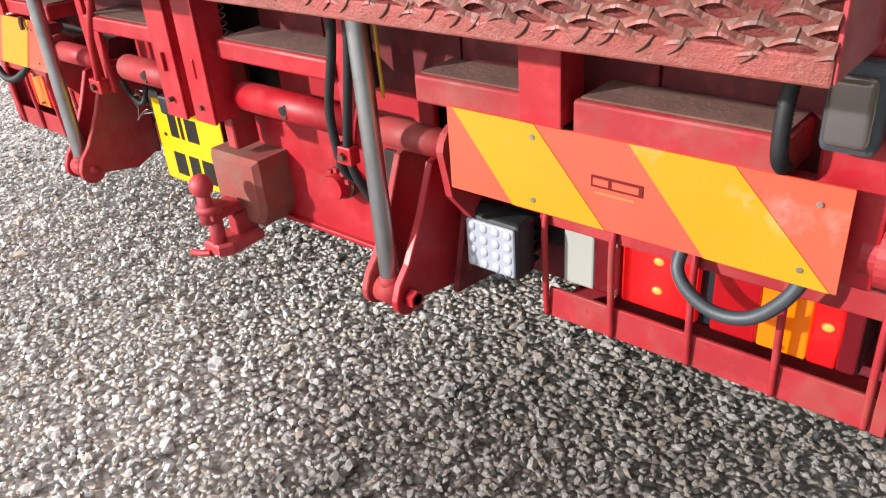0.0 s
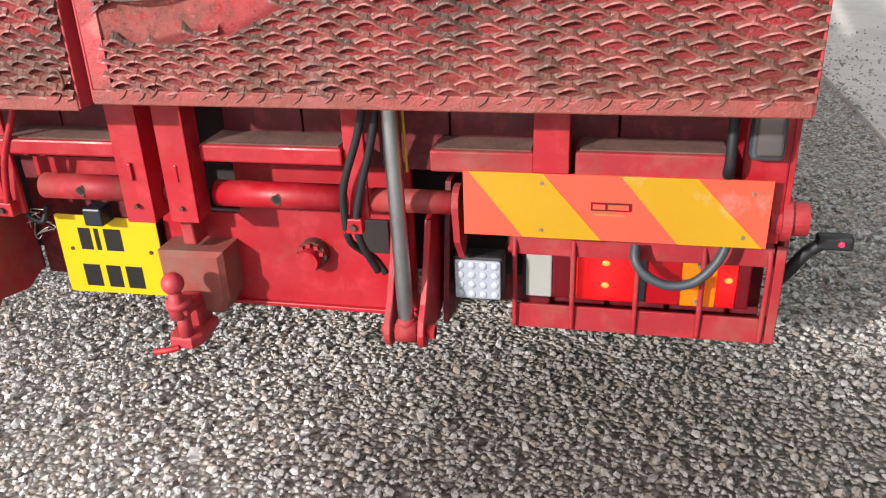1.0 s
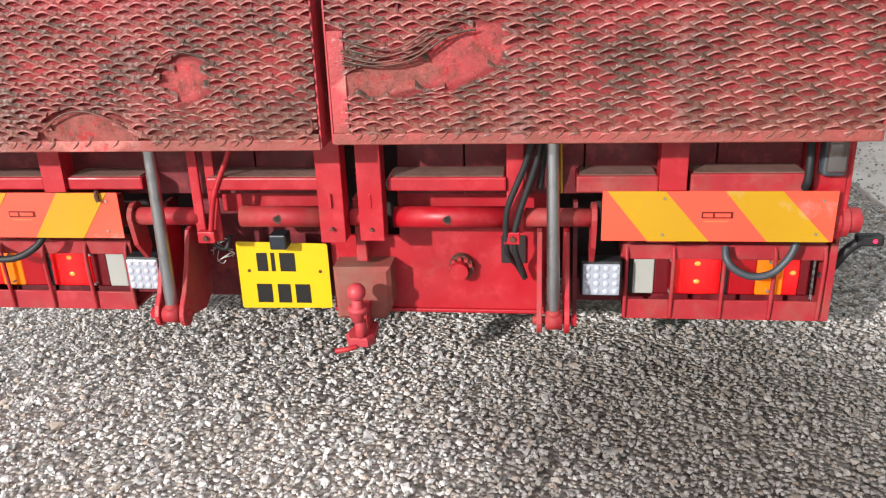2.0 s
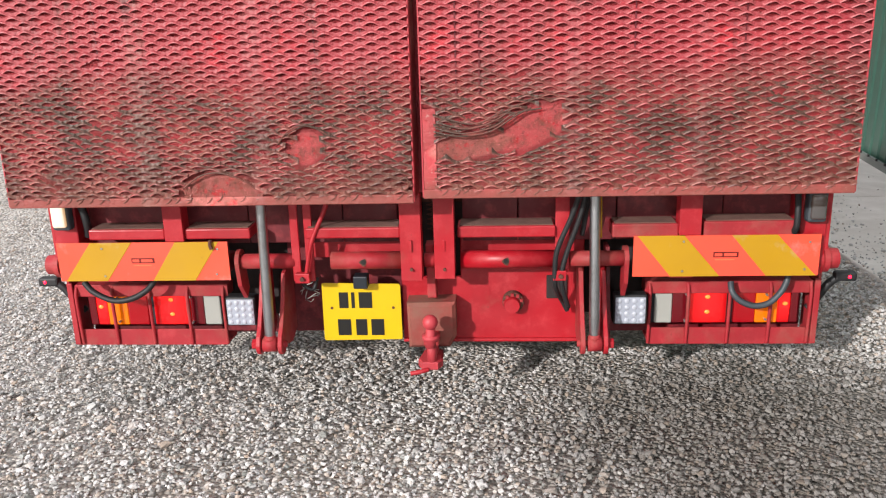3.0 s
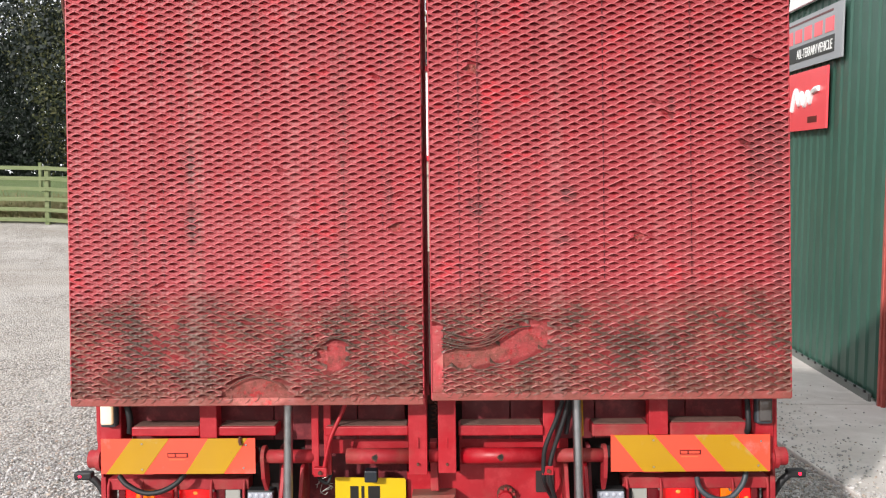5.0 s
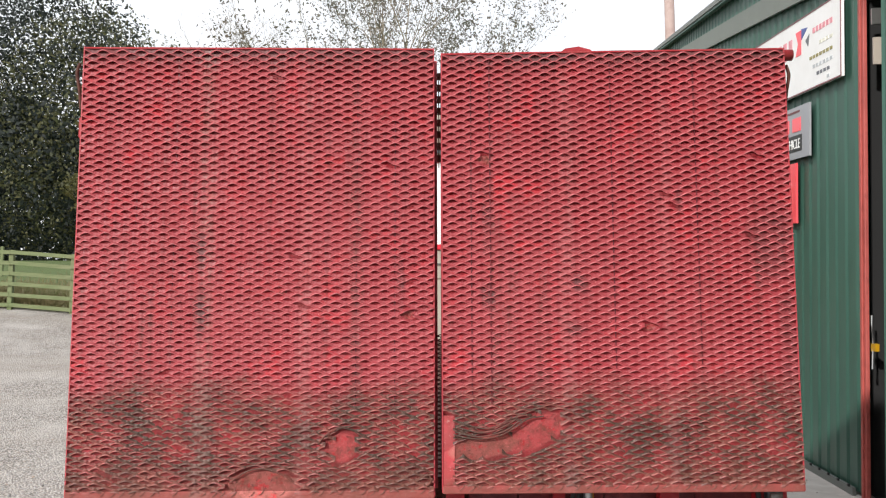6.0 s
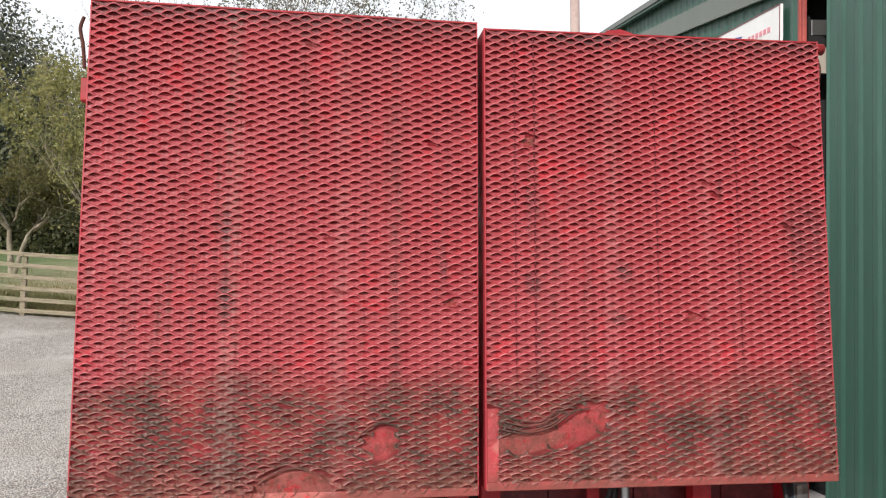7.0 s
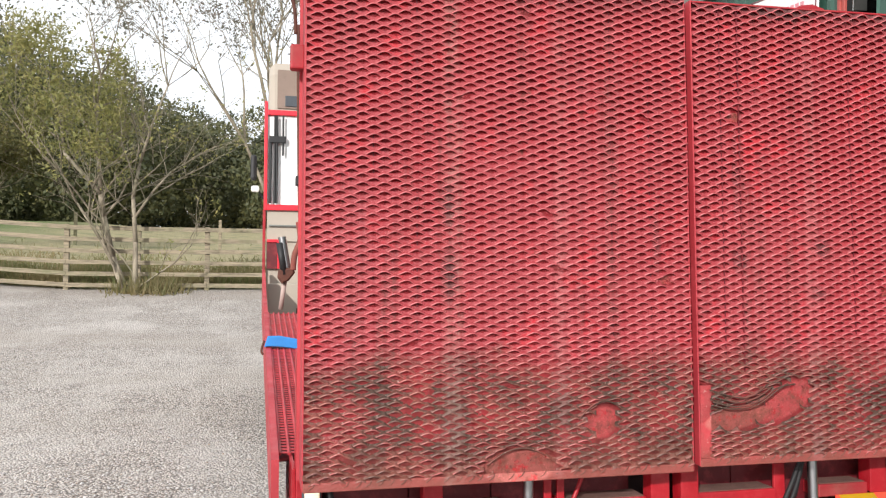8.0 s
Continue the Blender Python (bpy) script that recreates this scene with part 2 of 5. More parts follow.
SIGN_GREY = plain("sign_grey", lin(150, 152, 156), 0.35, 0, 5, 0.12, 0.02)
SIGN_BLUE = plain("sign_blue", lin(40, 70, 150), 0.35, 0, 5, 0.1, 0.02)
SIGN_MAROON = plain("sign_maroon", lin(120, 60, 66), 0.4, 0, 9, 0.2, 0)
SIGN_ROSE = plain("sign_rose", lin(214, 130, 140), 0.4, 0, 60, 0.5, 0, lin(226, 190, 194))
SIGN_PALE = plain("sign_pale_yellow", lin(226, 224, 206), 0.4, 0, 60, 0.4, 0)
SIGN_OLIVE = plain("sign_olive", lin(150, 140, 70), 0.4, 0, 60, 0.6, 0, lin(70, 66, 50))
SIGN_MIST = plain("sign_mist_grey", lin(186, 190, 192), 0.4, 0, 60, 0.4, 0)
SIGN_SLATE = plain("sign_slate", lin(96, 98, 104), 0.4, 0, 60, 0.4, 0)
POLE_GREY = plain("weathered_pole", lin(172, 152, 144), 0.85, 0, 9, 0.4, 0.2, lin(120, 92, 88))
RAKE_GREY = plain("pale_grey_flashing", lin(112, 118, 110), 0.5, 0, 6, 0.25, 0.04)
TRIM_GREY = plain("grey_flashing", lin(112, 116, 112), 0.5, 0, 6, 0.2, 0.04)
# near black: the shade inside the shed put into its colour
ROOM_SHADE = plain("shaded_shed_inside", lin(34, 34, 34), 0.9, 0, 3, 0.3, 0.1)
BLUE = plain("blue_strap", lin(44, 128, 200), 0.7, 0, 90, 0.3, 0.3)
CAP_RED = plain("bright_red_plastic", lin(210, 40, 56), 0.35, 0, 20, 0.15, 0.03)


def lens(name, color, glow, strength, rough=0.18):
    m = Mat(name, color, rough)
    m.b.inputs["Coat Weight"].default_value = 0.6
    m.bump(m.noise(120, 2), 0.1, 0.003)
    if strength:
        m.glow(glow, strength)
    return m.m




def lit_lens(name, color, glow, strength, spots, reach):
    """A lens lit from within: brightest before its bulbs (x without sign, z)."""
    m = Mat(name, color, 0.18)
    m.b.inputs["Coat Weight"].default_value = 0.6
    m.bump(m.noise(120, 2), 0.1, 0.003)
    total = 0.12
    for x, z in spots:
        dx = m.math("SUBTRACT", m.math("ABSOLUTE", m.axis(0), 0), x)
        dz = m.math("SUBTRACT", m.axis(2), z)
        d = m.math("SQRT", m.math("ADD", m.math("MULTIPLY", dx, dx), m.math("MULTIPLY", dz, dz)), 0)
        total = m.math("ADD", m.math("POWER", m.steps(d, 0, reach, 1, 0), 2.0), total)
    m.b.inputs["Emission Color"].default_value = glow
    m.link(m.math("MULTIPLY", total, strength), m.b.inputs["Emission Strength"])
    return m.m


BULBS = ((0.968, 0.428), (0.968, 0.372), (1.236, 0.402))
LENS_RED = lens("red_lens", lin(140, 8, 20), lin(255, 10, 24), 0.1)
LENS_RED_LIT = lit_lens("lit_red_lens", lin(160, 10, 18), lin(255, 22, 20), 2.2, BULBS, 0.07)
LENS_DARK = lens("dark_red_lens", lin(96, 12, 22), lin(255, 0, 0), 0)
LENS_AMBER = lens("amber_lens", lin(228, 110, 10), lin(255, 120, 0), 0.12)
LENS_CLEAR = lens("clear_lens", lin(158, 158, 152), lin(255, 255, 255), 0)
LENS_SIDE = lens("side_lamp_lens", lin(206, 204, 196), lin(255, 196, 120), 0.45)
LENS_SIDE_LIT = lens("smoky_side_lamp_lens", lin(76, 77, 78), lin(255, 150, 30), 0.02)
BULB = lens("bulb_glow", lin(255, 120, 60), lin(255, 88, 26), 2.0)
LENS_DIODE = lens("diode_lens", lin(172, 176, 186), lin(230, 235, 255), 0.03)
LED = lens("led_glow", lin(150, 154, 164), lin(225, 230, 255), 0.06)
DOT = lens("marker_dot", lin(255, 20, 40), lin(255, 20, 50), 6.0)



def dark_patch(m):
    """A darker brownish patch of the yard behind the lorry's off side."""
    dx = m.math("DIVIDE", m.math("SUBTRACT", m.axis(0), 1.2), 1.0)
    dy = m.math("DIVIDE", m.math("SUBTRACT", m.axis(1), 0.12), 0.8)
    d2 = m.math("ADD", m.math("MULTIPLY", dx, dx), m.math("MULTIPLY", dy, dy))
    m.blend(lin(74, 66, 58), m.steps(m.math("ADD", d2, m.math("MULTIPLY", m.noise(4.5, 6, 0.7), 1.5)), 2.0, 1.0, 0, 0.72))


# ground
m = Mat("gravel_ground", lin(206, 197, 188), 0.9)
vor = m.t.nodes.new("ShaderNodeTexVoronoi")
vor.inputs["Scale"].default_value = 55
m.link(m.pos, vor.inputs["Vector"])
vor_d, vor_c = vor.outputs["Distance"], vor.outputs["Color"]
sep = m.t.nodes.new("ShaderNodeSeparateColor")
m.link(vor_c, sep.inputs["Color"])
m.blend(lin(206, 202, 198), m.steps(sep.outputs[0], 0.55, 1, 0, 0.9))
m.blend(lin(100, 96, 94), m.steps(sep.outputs[1], 0.6, 1, 0, 0.9))
m.blend(lin(150, 132, 116), m.steps(sep.outputs[2], 0.7, 1, 0, 0.7))
m.blend(lin(84, 78, 72), m.steps(vor_d, 0.35, 0.75, 0, 0.75))
m.blend(lin(200, 194, 188), m.steps(m.noise(0.9, 6, 0.6), 0.46, 0.66, 0, 0.6))
m.blend(lin(160, 150, 140), m.steps(m.noise(0.35, 4, 0.6, (0.4, 2, 1)), 0.5, 0.66, 0, 0.5))
far = m.steps(m.math("ADD", m.axis(1), m.math("MULTIPLY", m.noise(0.7, 5), 0.9)), 15.5, 16.0)
m.blend(lin(80, 102, 50), far)
m.blend(lin(156, 146, 112), m.math("MULTIPLY", far, m.steps(m.math("ADD", m.axis(0), m.math("MULTIPLY", m.noise(0.5, 5), 4)), -9.5, -6.0, 0.1, 0.9)))
m.blend(lin(84, 94, 54), m.math("MULTIPLY", far, m.steps(m.noise(1.1, 6, 0.7), 0.5, 0.66, 0, 0.6)))
dark_patch(m)
m.bump(m.math("SUBTRACT", 1.0, vor_d), 0.9, 0.02)
GROUND = m.m

m = Mat("gravel_stones", lin(194, 191, 190), 0.85)
r = m.random()
m.blend(lin(218, 214, 209), m.steps(r, 0.62, 0.95, 0, 0.65))
m.blend(lin(122, 116, 110), m.steps(r, 0.34, 0.02, 0, 0.75))
r2 = m.math("FRACT", m.math("MULTIPLY", r, 37.7), 0)
m.blend(lin(172, 150, 130), m.steps(r2, 0.72, 0.92, 0, 0.7))
m.blend(lin(104, 112, 104), m.steps(r2, 0.16, 0.05, 0, 0.5))
m.blend(lin(110, 104, 100), m.steps(m.noise(70, 5), 0.45, 0.7, 0, 0.5))
dark_patch(m)
m.bump(m.noise(160, 5), 0.35, 0.004)
GRAVEL = m.m

m = Mat("concrete", lin(210, 202, 196), 0.85)
m.blend(lin(190, 182, 175), m.steps(m.noise(1.4, 6, 0.65), 0.42, 0.65, 0, 0.8))
m.blend(lin(224, 218, 213), m.steps(m.noise(5, 6, 0.65), 0.5, 0.7, 0, 0.6))
m.blend(lin(120, 112, 104), m.steps(m.noise(26, 5, 0.7), 0.62, 0.75, 0, 0.5))
m.bump(m.noise(90, 5), 0.2, 0.004)
CONCRETE = m.m

m = Mat("green_cladding", lin(50, 84, 72), 0.45)
m.blend(lin(64, 98, 86), m.steps(m.noise(1.6, 5, 0.6, (1, 1, 0.2)), 0.4, 0.65, 0, 0.6))
m.blend(lin(42, 70, 60), m.steps(m.noise(9, 6, 0.7, (1, 1, 0.3)), 0.5, 0.75, 0, 0.5))
m.bump(m.noise(30, 3), 0.05, 0.004)
GREEN = m.m
POST_RED = plain("faded_red_oxide", lin(178, 84, 76), 0.6, 0, 12, 0.5, 0.15, lin(120, 48, 44))

m = Mat("weathered_timber", lin(150, 138, 116), 0.85)
m.blend(lin(92, 84, 72), m.steps(m.noise(9, 6, 0.7, (0.3, 1, 3)), 0.42, 0.66, 0, 0.8))
m.blend(lin(98, 104, 70), m.steps(m.noise(3, 5), 0.5, 0.7, 0, 0.6))
m.blend(lin(92, 112, 66), m.steps(m.math("ADD", m.axis(0), m.math("MULTIPLY", m.noise(0.8, 4), 2)), -5.6, -7.2, 0, 0.7))
m.bump(m.noise(50, 5, 0.7, (0.1, 1, 1)), 0.3, 0.006)
TIMBER = m.m

m = Mat("bark", lin(150, 140, 122), 0.9)
m.blend(lin(96, 86, 72), m.steps(m.noise(5, 6, 0.7, (1, 1, 0.4)), 0.42, 0.62, 0, 0.85))
m.blend(lin(122, 124, 96), m.steps(m.noise(2, 5), 0.5, 0.7, 0, 0.5))
m.bump(m.noise(24, 5, 0.7), 0.6, 0.02)
BARK = m.m


def foliage(name, a, b, c):
    m = Mat(name, a, 0.6)
    m.blend(b, m.steps(m.random(), 0.3, 0.8))
    m.blend(c, m.steps(m.noise(0.5, 4), 0.45, 0.65, 0, 0.7))
    m.b.inputs["Subsurface Weight"].default_value = 0.0
    tr = m.t.nodes.new("ShaderNodeBsdfTranslucent")
    m.link(m.col, tr.inputs["Color"])
    mix = m.t.nodes.new("ShaderNodeMixShader")
    mix.inputs["Fac"].default_value = 0.35
    out = m.t.nodes["Material Output"]
    m.link(m.b.outputs["BSDF"], mix.inputs[1])
    m.link(tr.outputs["BSDF"], mix.inputs[2])
    m.link(mix.outputs["Shader"], out.inputs["Surface"])
    return m.m


LEAF_PALE = foliage("pale_autumn_leaves", lin(132, 132, 76), lin(154, 146, 90), lin(106, 114, 64))
LEAF_SPARSE = foliage("sparse_russet_leaves", lin(112, 108, 98), lin(104, 108, 92), lin(124, 110, 102))
# woodland greens lifted towards grey: some distance haze is put into them
LEAF_WOOD = foliage("woodland_leaves", lin(86, 90, 60), lin(102, 100, 62), lin(62, 72, 52))
LEAF_FIR = foliage("fir_needles", lin(38, 46, 42), lin(46, 54, 48), lin(28, 36, 34))
LEAF_OLIVE = foliage("olive_leaves", lin(92, 92, 50), lin(108, 100, 54), lin(70, 76, 42))
# ridge leaves carry the distance haze in their bluish colour
LEAF_HAZY = foliage("hazy_conifer_leaves", lin(58, 70, 60), lin(68, 80, 66), lin(48, 60, 54))
GRASS = foliage("dry_grass", lin(112, 104, 66), lin(92, 100, 54), lin(136, 116, 82))


# ---- mesh helpers ----
def link_bm(name, bm, mat, smooth=False):
    me = bpy.data.meshes.new(name)
    bm.normal_update()
    bm.to_mesh(me)
    bm.free()
    me.materials.append(mat)
    if smooth:
        me.polygons.foreach_set("use_smooth", [True] * len(me.polygons))
    return new(name, me)


def part(name, bm, mat, parent, label="", smooth=False):
    """One mesh under a thing or a part; built in world places, whatever the parent's place."""
    ob = link_bm(name, bm, mat, smooth)
    ob.parent = parent
    ob.matrix_parent_inverse = parent.matrix_world.inverted()
    if label:
        tagged(ob, label)
    return ob


def thing(name, place, label, category, group="", kind=""):
    ob = new(name)
    ob.location = place
    bpy.context.view_layer.update()
    return tagged(ob, label, category, group, kind)


def box(bm, x0, x1, y0, y1, z0, z1, bevel=0.0, seg=2):
    made = bmesh.ops.create_cube(bm, size=1)["verts"]
    for v in made:
        v.co = Vector((x0 + (v.co.x + 0.5) * (x1 - x0), y0 + (v.co.y + 0.5) * (y1 - y0), z0 + (v.co.z + 0.5) * (z1 - z0)))
    if bevel:
        edges = list({e for v in made for e in v.link_edges})
        bmesh.ops.bevel(bm, geom=edges, offset=bevel, segments=seg, affect="EDGES", profile=0.5)
    return bm


def bbox(*a, **k):
    return box(bmesh.new(), *a, **k)


def rod(bm, a, b, r, r2=None, seg=16, caps=True):
    a, b = Vector(a), Vector(b)
    d = b - a
    m4 = Matrix.Translation((a + b) / 2) @ d.to_track_quat("Z", "Y").to_matrix().to_4x4()
    bmesh.ops.create_cone(bm, cap_ends=caps, segments=seg, radius1=r, radius2=r if r2 is None else r2, depth=d.length, matrix=m4)
    return bm


def brod(*a, **k):
    return rod(bmesh.new(), *a, **k)


def tube(bm, points, r, seg=10, rings=None):
    """A bent tube through points, smoothed; rings: a corrugation's depth."""
    pts = [Vector(p) for p in points]
    fine = []
    n = len(pts)
    steps = 8 if rings is None else 30
    for i in range(n - 1):
        p0, p1, p2, p3 = pts[max(i - 1, 0)], pts[i], pts[i + 1], pts[min(i + 2, n - 1)]
        for k in range(steps):
            t = k / steps
            fine.append(0.5 * ((2 * p1) + (p2 - p0) * t + (2 * p0 - 5 * p1 + 4 * p2 - p3) * t * t + (3 * p1 - p0 - 3 * p2 + p3) * t ** 3))
    fine.append(pts[-1])
    loops, up = [], Vector((0.31, 0.77, 0.55))
    for i, p in enumerate(fine):
        d = (fine[min(i + 1, len(fine) - 1)] - fine[max(i - 1, 0)]).normalized()
        u = d.cross(up).normalized()
        w = d.cross(u).normalized()
        rr = r if rings is None else r + (rings if i % 2 else -rings)
        loops.append([bm.verts.new(p + rr * (math.cos(a) * u + math.sin(a) * w)) for a in (2 * math.pi * k / seg for k in range(seg))])
    for a, b in zip(loops, loops[1:]):
        for k in range(seg):
            bm.faces.new((a[k], a[(k + 1) % seg], b[(k + 1) % seg], b[k]))
    bm.faces.new(loops[0][::-1])
    bm.faces.new(loops[-1])
    return bm


def btube(*a, **k):
    return tube(bmesh.new(), *a, **k)


def slab(bm, outline, fixed, a, b, bevel=0.0):
    """A plate from an outline in two axes; fixed: the axis along its thickness from a to b."""
    def place(p, q):
        p = list(p)
        p.insert(fixed, q)
        return Vector(p)
    lo = [bm.verts.new(place(p, a)) for p in outline]
    hi = [bm.verts.new(place(p, b)) for p in outline]
    n = len(outline)
    faces = [bm.faces.new(lo), bm.faces.new(hi[::-1])]
    for i in range(n):
        faces.append(bm.faces.new((lo[i], hi[i], hi[(i + 1) % n], lo[(i + 1) % n])))
    bmesh.ops.recalc_face_normals(bm, faces=faces)
    if bevel:
        bmesh.ops.bevel(bm, geom=list(faces[0].edges) + list(faces[1].edges), offset=bevel, segments=1, affect="EDGES")
    return bm


def bslab(*a, **k):
    return slab(bmesh.new(), *a, **k)


def ball(bm, place, r, scale=(1, 1, 1), u=16, v=10):
    bmesh.ops.create_uvsphere(bm, u_segments=u, v_segments=v, radius=r, matrix=Matrix.Translation(place) @ Matrix.Diagonal((*scale, 1)))
    return bm


def raw(name, verts, faces, mat, smooth=False):
    """A large mesh from numpy arrays: verts (n, 3), faces (m, k) of one size."""
    me = bpy.data.meshes.new(name)
    k = faces.shape[1]
    me.vertices.add(len(verts))
    me.vertices.foreach_set("co", verts.astype(np.float32).ravel())
    me.loops.add(faces.size)
    me.loops.foreach_set("vertex_index", faces.astype(np.int32).ravel())
    me.polygons.add(len(faces))
    me.polygons.foreach_set("loop_start", np.arange(0, faces.size, k, dtype=np.int32))
    me.polygons.foreach_set("use_smooth", np.full(len(faces), smooth, dtype=bool))
    me.update(calc_edges=True)
    me.validate()
    me.materials.append(mat)
    return new(name, me)


def under(ob, parent, label=""):
    ob.parent = parent
    ob.matrix_parent_inverse = parent.matrix_world.inverted()
    bpy.context.view_layer.update()
    return tagged(ob, label) if label else ob


# ---- ground ----
def smooth01(t):
    t = np.clip(t, 0, 1)
    return t * t * (3 - 2 * t)


def height(x, y):
    """The yard is level round the lorry and the shed; its rise to the fence and the field is shaped to fit the camera's
    view.
    """
    x, y = np.asarray(x, float), np.asarray(y, float)
    start = 1.5 + 8.0 * smooth01((x - 0.8) / 0.5)
    rise = np.clip((y - start) / (15.2 - start), 0, None)
    rise = np.where(rise < 1, rise ** 1.15, 1.0)
    fieldz = np.clip(y - 15.2, 0, 24) * 0.118 + np.clip(y - 39.2, 0, 120) * 0.06
    side = smooth01((9 - x) / 4)
    top = 1.45 + 0.38 * smooth01((-x - 4.5) / 6)
    return (top * rise + fieldz) * side


def ground():
    xs = np.concatenate([np.linspace(-900, -40, 24), np.linspace(-38, -8, 31), np.linspace(-7.6, 12, 90), np.linspace(13, 40, 20), np.linspace(60, 900, 20)])
    ys = np.concatenate([np.linspace(-900, -30, 24), np.linspace(-28, -3, 20), np.linspace(-2.7, 18, 100), np.linspace(19, 50, 32), np.linspace(60, 900, 24)])
    gx, gy = np.meshgrid(xs, ys)
    z = height(gx, gy)
    near = (np.abs(gx) < 12) & (gy < 15) & (gy > -10)
    z = z + np.where(near, 0.012 * smooth01((4 - gy) / 2) * np.sin(gx * 2.1 + 0.6 * gy) * np.sin(gy * 1.7), 0) - 0.012
    v = np.stack([gx, gy, z], -1).reshape(-1, 3)
    n = len(xs)
    i = np.arange(len(ys) - 1)[:, None] * n + np.arange(n - 1)[None]
    f = np.stack([i, i + 1, i + n + 1, i + n], -1).reshape(-1, 4)
    return tagged(raw("ground", v, f, GROUND, True), "grey gravel yard rising gently to a grass field", "ground", kind="structure")


ground()


def gravel():
    """Loose crushed stones, thickest where the camera comes nearest."""
    rng = np.random.default_rng(7)
    t = (1 + 5 ** 0.5) / 2
    ico = np.array([(-1, t, 0), (1, t, 0), (-1, -t, 0), (1, -t, 0), (0, -1, t), (0, 1, t), (0, -1, -t), (0, 1, -t), (t, 0, -1), (t, 0, 1), (-t, 0, -1), (-t, 0, 1)]) / 1.9
    tri = np.array([(0, 11, 5), (0, 5, 1), (0, 1, 7), (0, 7, 10), (0, 10, 11), (1, 5, 9), (5, 11, 4), (11, 10, 2), (10, 7, 6), (7, 1, 8),
                    (3, 9, 4), (3, 4, 2), (3, 2, 6), (3, 6, 8), (3, 8, 9), (4, 9, 5), (2, 4, 11), (6, 2, 10), (8, 6, 7), (9, 8, 1)])
    spots = []
    for x0, x1, y0, y1, per in ((-3.4, 2.26, -0.75, 2.2, 3400), (2.26, 3.6, -0.75, 1.45, 2200), (1.3, 2.26, 2.2, 6.0, 1300)):
        n = int((x1 - x0) * (y1 - y0) * per)
        spots.append(np.stack([rng.uniform(x0, x1, n), rng.uniform(y0, y1, n)], -1))
    # thinning out to the open yard
    q = np.stack([rng.uniform(-7, 3.4, 230000), rng.uniform(-3.2, 6.5, 230000)], -1)
    q = q[(q[:, 0] < -1.4) | (q[:, 1] < -0.75)]
    beyond = np.hypot(np.clip(-3.4 - q[:, 0], 0, None), np.clip(np.abs(q[:, 1] - 0.725) - 1.475, 0, None))
    spots.append(q[(beyond > 0) & (rng.random(len(q)) < np.exp(-beyond / 0.55))])
    xy = np.concatenate(spots)
    xy = xy[(np.abs(xy[:, 0]) > 1.1) | (xy[:, 1] < 0.9)]
    # strays kicked on to the concrete, thickest along its edge
    q = np.stack([2.25 + rng.exponential(0.28, 1100), rng.uniform(1.5, 6.0, 1100)], -1)
    q = np.concatenate([q, np.stack([rng.uniform(2.25, 3.6, 300), 1.47 + rng.exponential(0.2, 300)], -1)])
    xy = np.concatenate([xy, q[q[:, 0] < 3.6]])
    n = len(xy)
    size = 0.0057 * rng.lognormal(0, 0.36, n) + 0.0018
    size = np.where(rng.random(n) < 0.04, size * 1.35, size)
    shape = rng.uniform(0.6, 1.25, (n, 1, 3)) * size[:, None, None]
    jag = rng.uniform(0.6, 1.25, (n, 12, 1))
    q = rng.normal(size=(n, 4))
    q /= np.linalg.norm(q, axis=1, keepdims=True)
    w, x, y, z = q.T
    rot = np.stack([1 - 2 * (y * y + z * z), 2 * (x * y - z * w), 2 * (x * z + y * w), 2 * (x * y + z * w), 1 - 2 * (x * x + z * z), 2 * (y * z - x * w),
                    2 * (x * z - y * w), 2 * (y * z + x * w), 1 - 2 * (x * x + y * y)], -1).reshape(n, 3, 3)
    v = np.einsum("nij,nkj->nki", rot, ico[None] * jag * shape)
    v[:, :, 2] *= 0.7
    base = np.stack([xy[:, 0], xy[:, 1], height(xy[:, 0], xy[:, 1]) + 0.026 * ((xy[:, 0] > 2.24) & (xy[:, 1] > 1.46)) + rng.uniform(-0.008, 0.008, n)], -1)
    v = (v + base[:, None]).reshape(-1, 3)
    f = (tri[None] + 12 * np.arange(n)[:, None, None]).reshape(-1, 3)
    tagged(raw("gravel", v, f, GRAVEL), "loose grey crushed stone gravel on the yard", "gravel", kind="stuff")


gravel()

# concrete apron before the shed, in two bays with a joint
apron = thing("concrete_apron", (2.9, 5, 0), "pale worn concrete apron in front of the shed", "pavement", kind="structure")
for y0, y1 in ((1.46, 3.76), (3.775, 8.2), (8.215, 13.0)):
    part("slab", bbox(2.24, 12.0, y0, y1, -0.12, 0.022, bevel=0.008), CONCRETE, apron)

# ---- lorry ----
lorry = thing("lorry", (0, 4.0, 0), "red beavertail lorry with two raised mesh-faced loading ramps", "lorry")
LEAN = 0.015


def face(z):
    return (z - 0.87) * LEAN



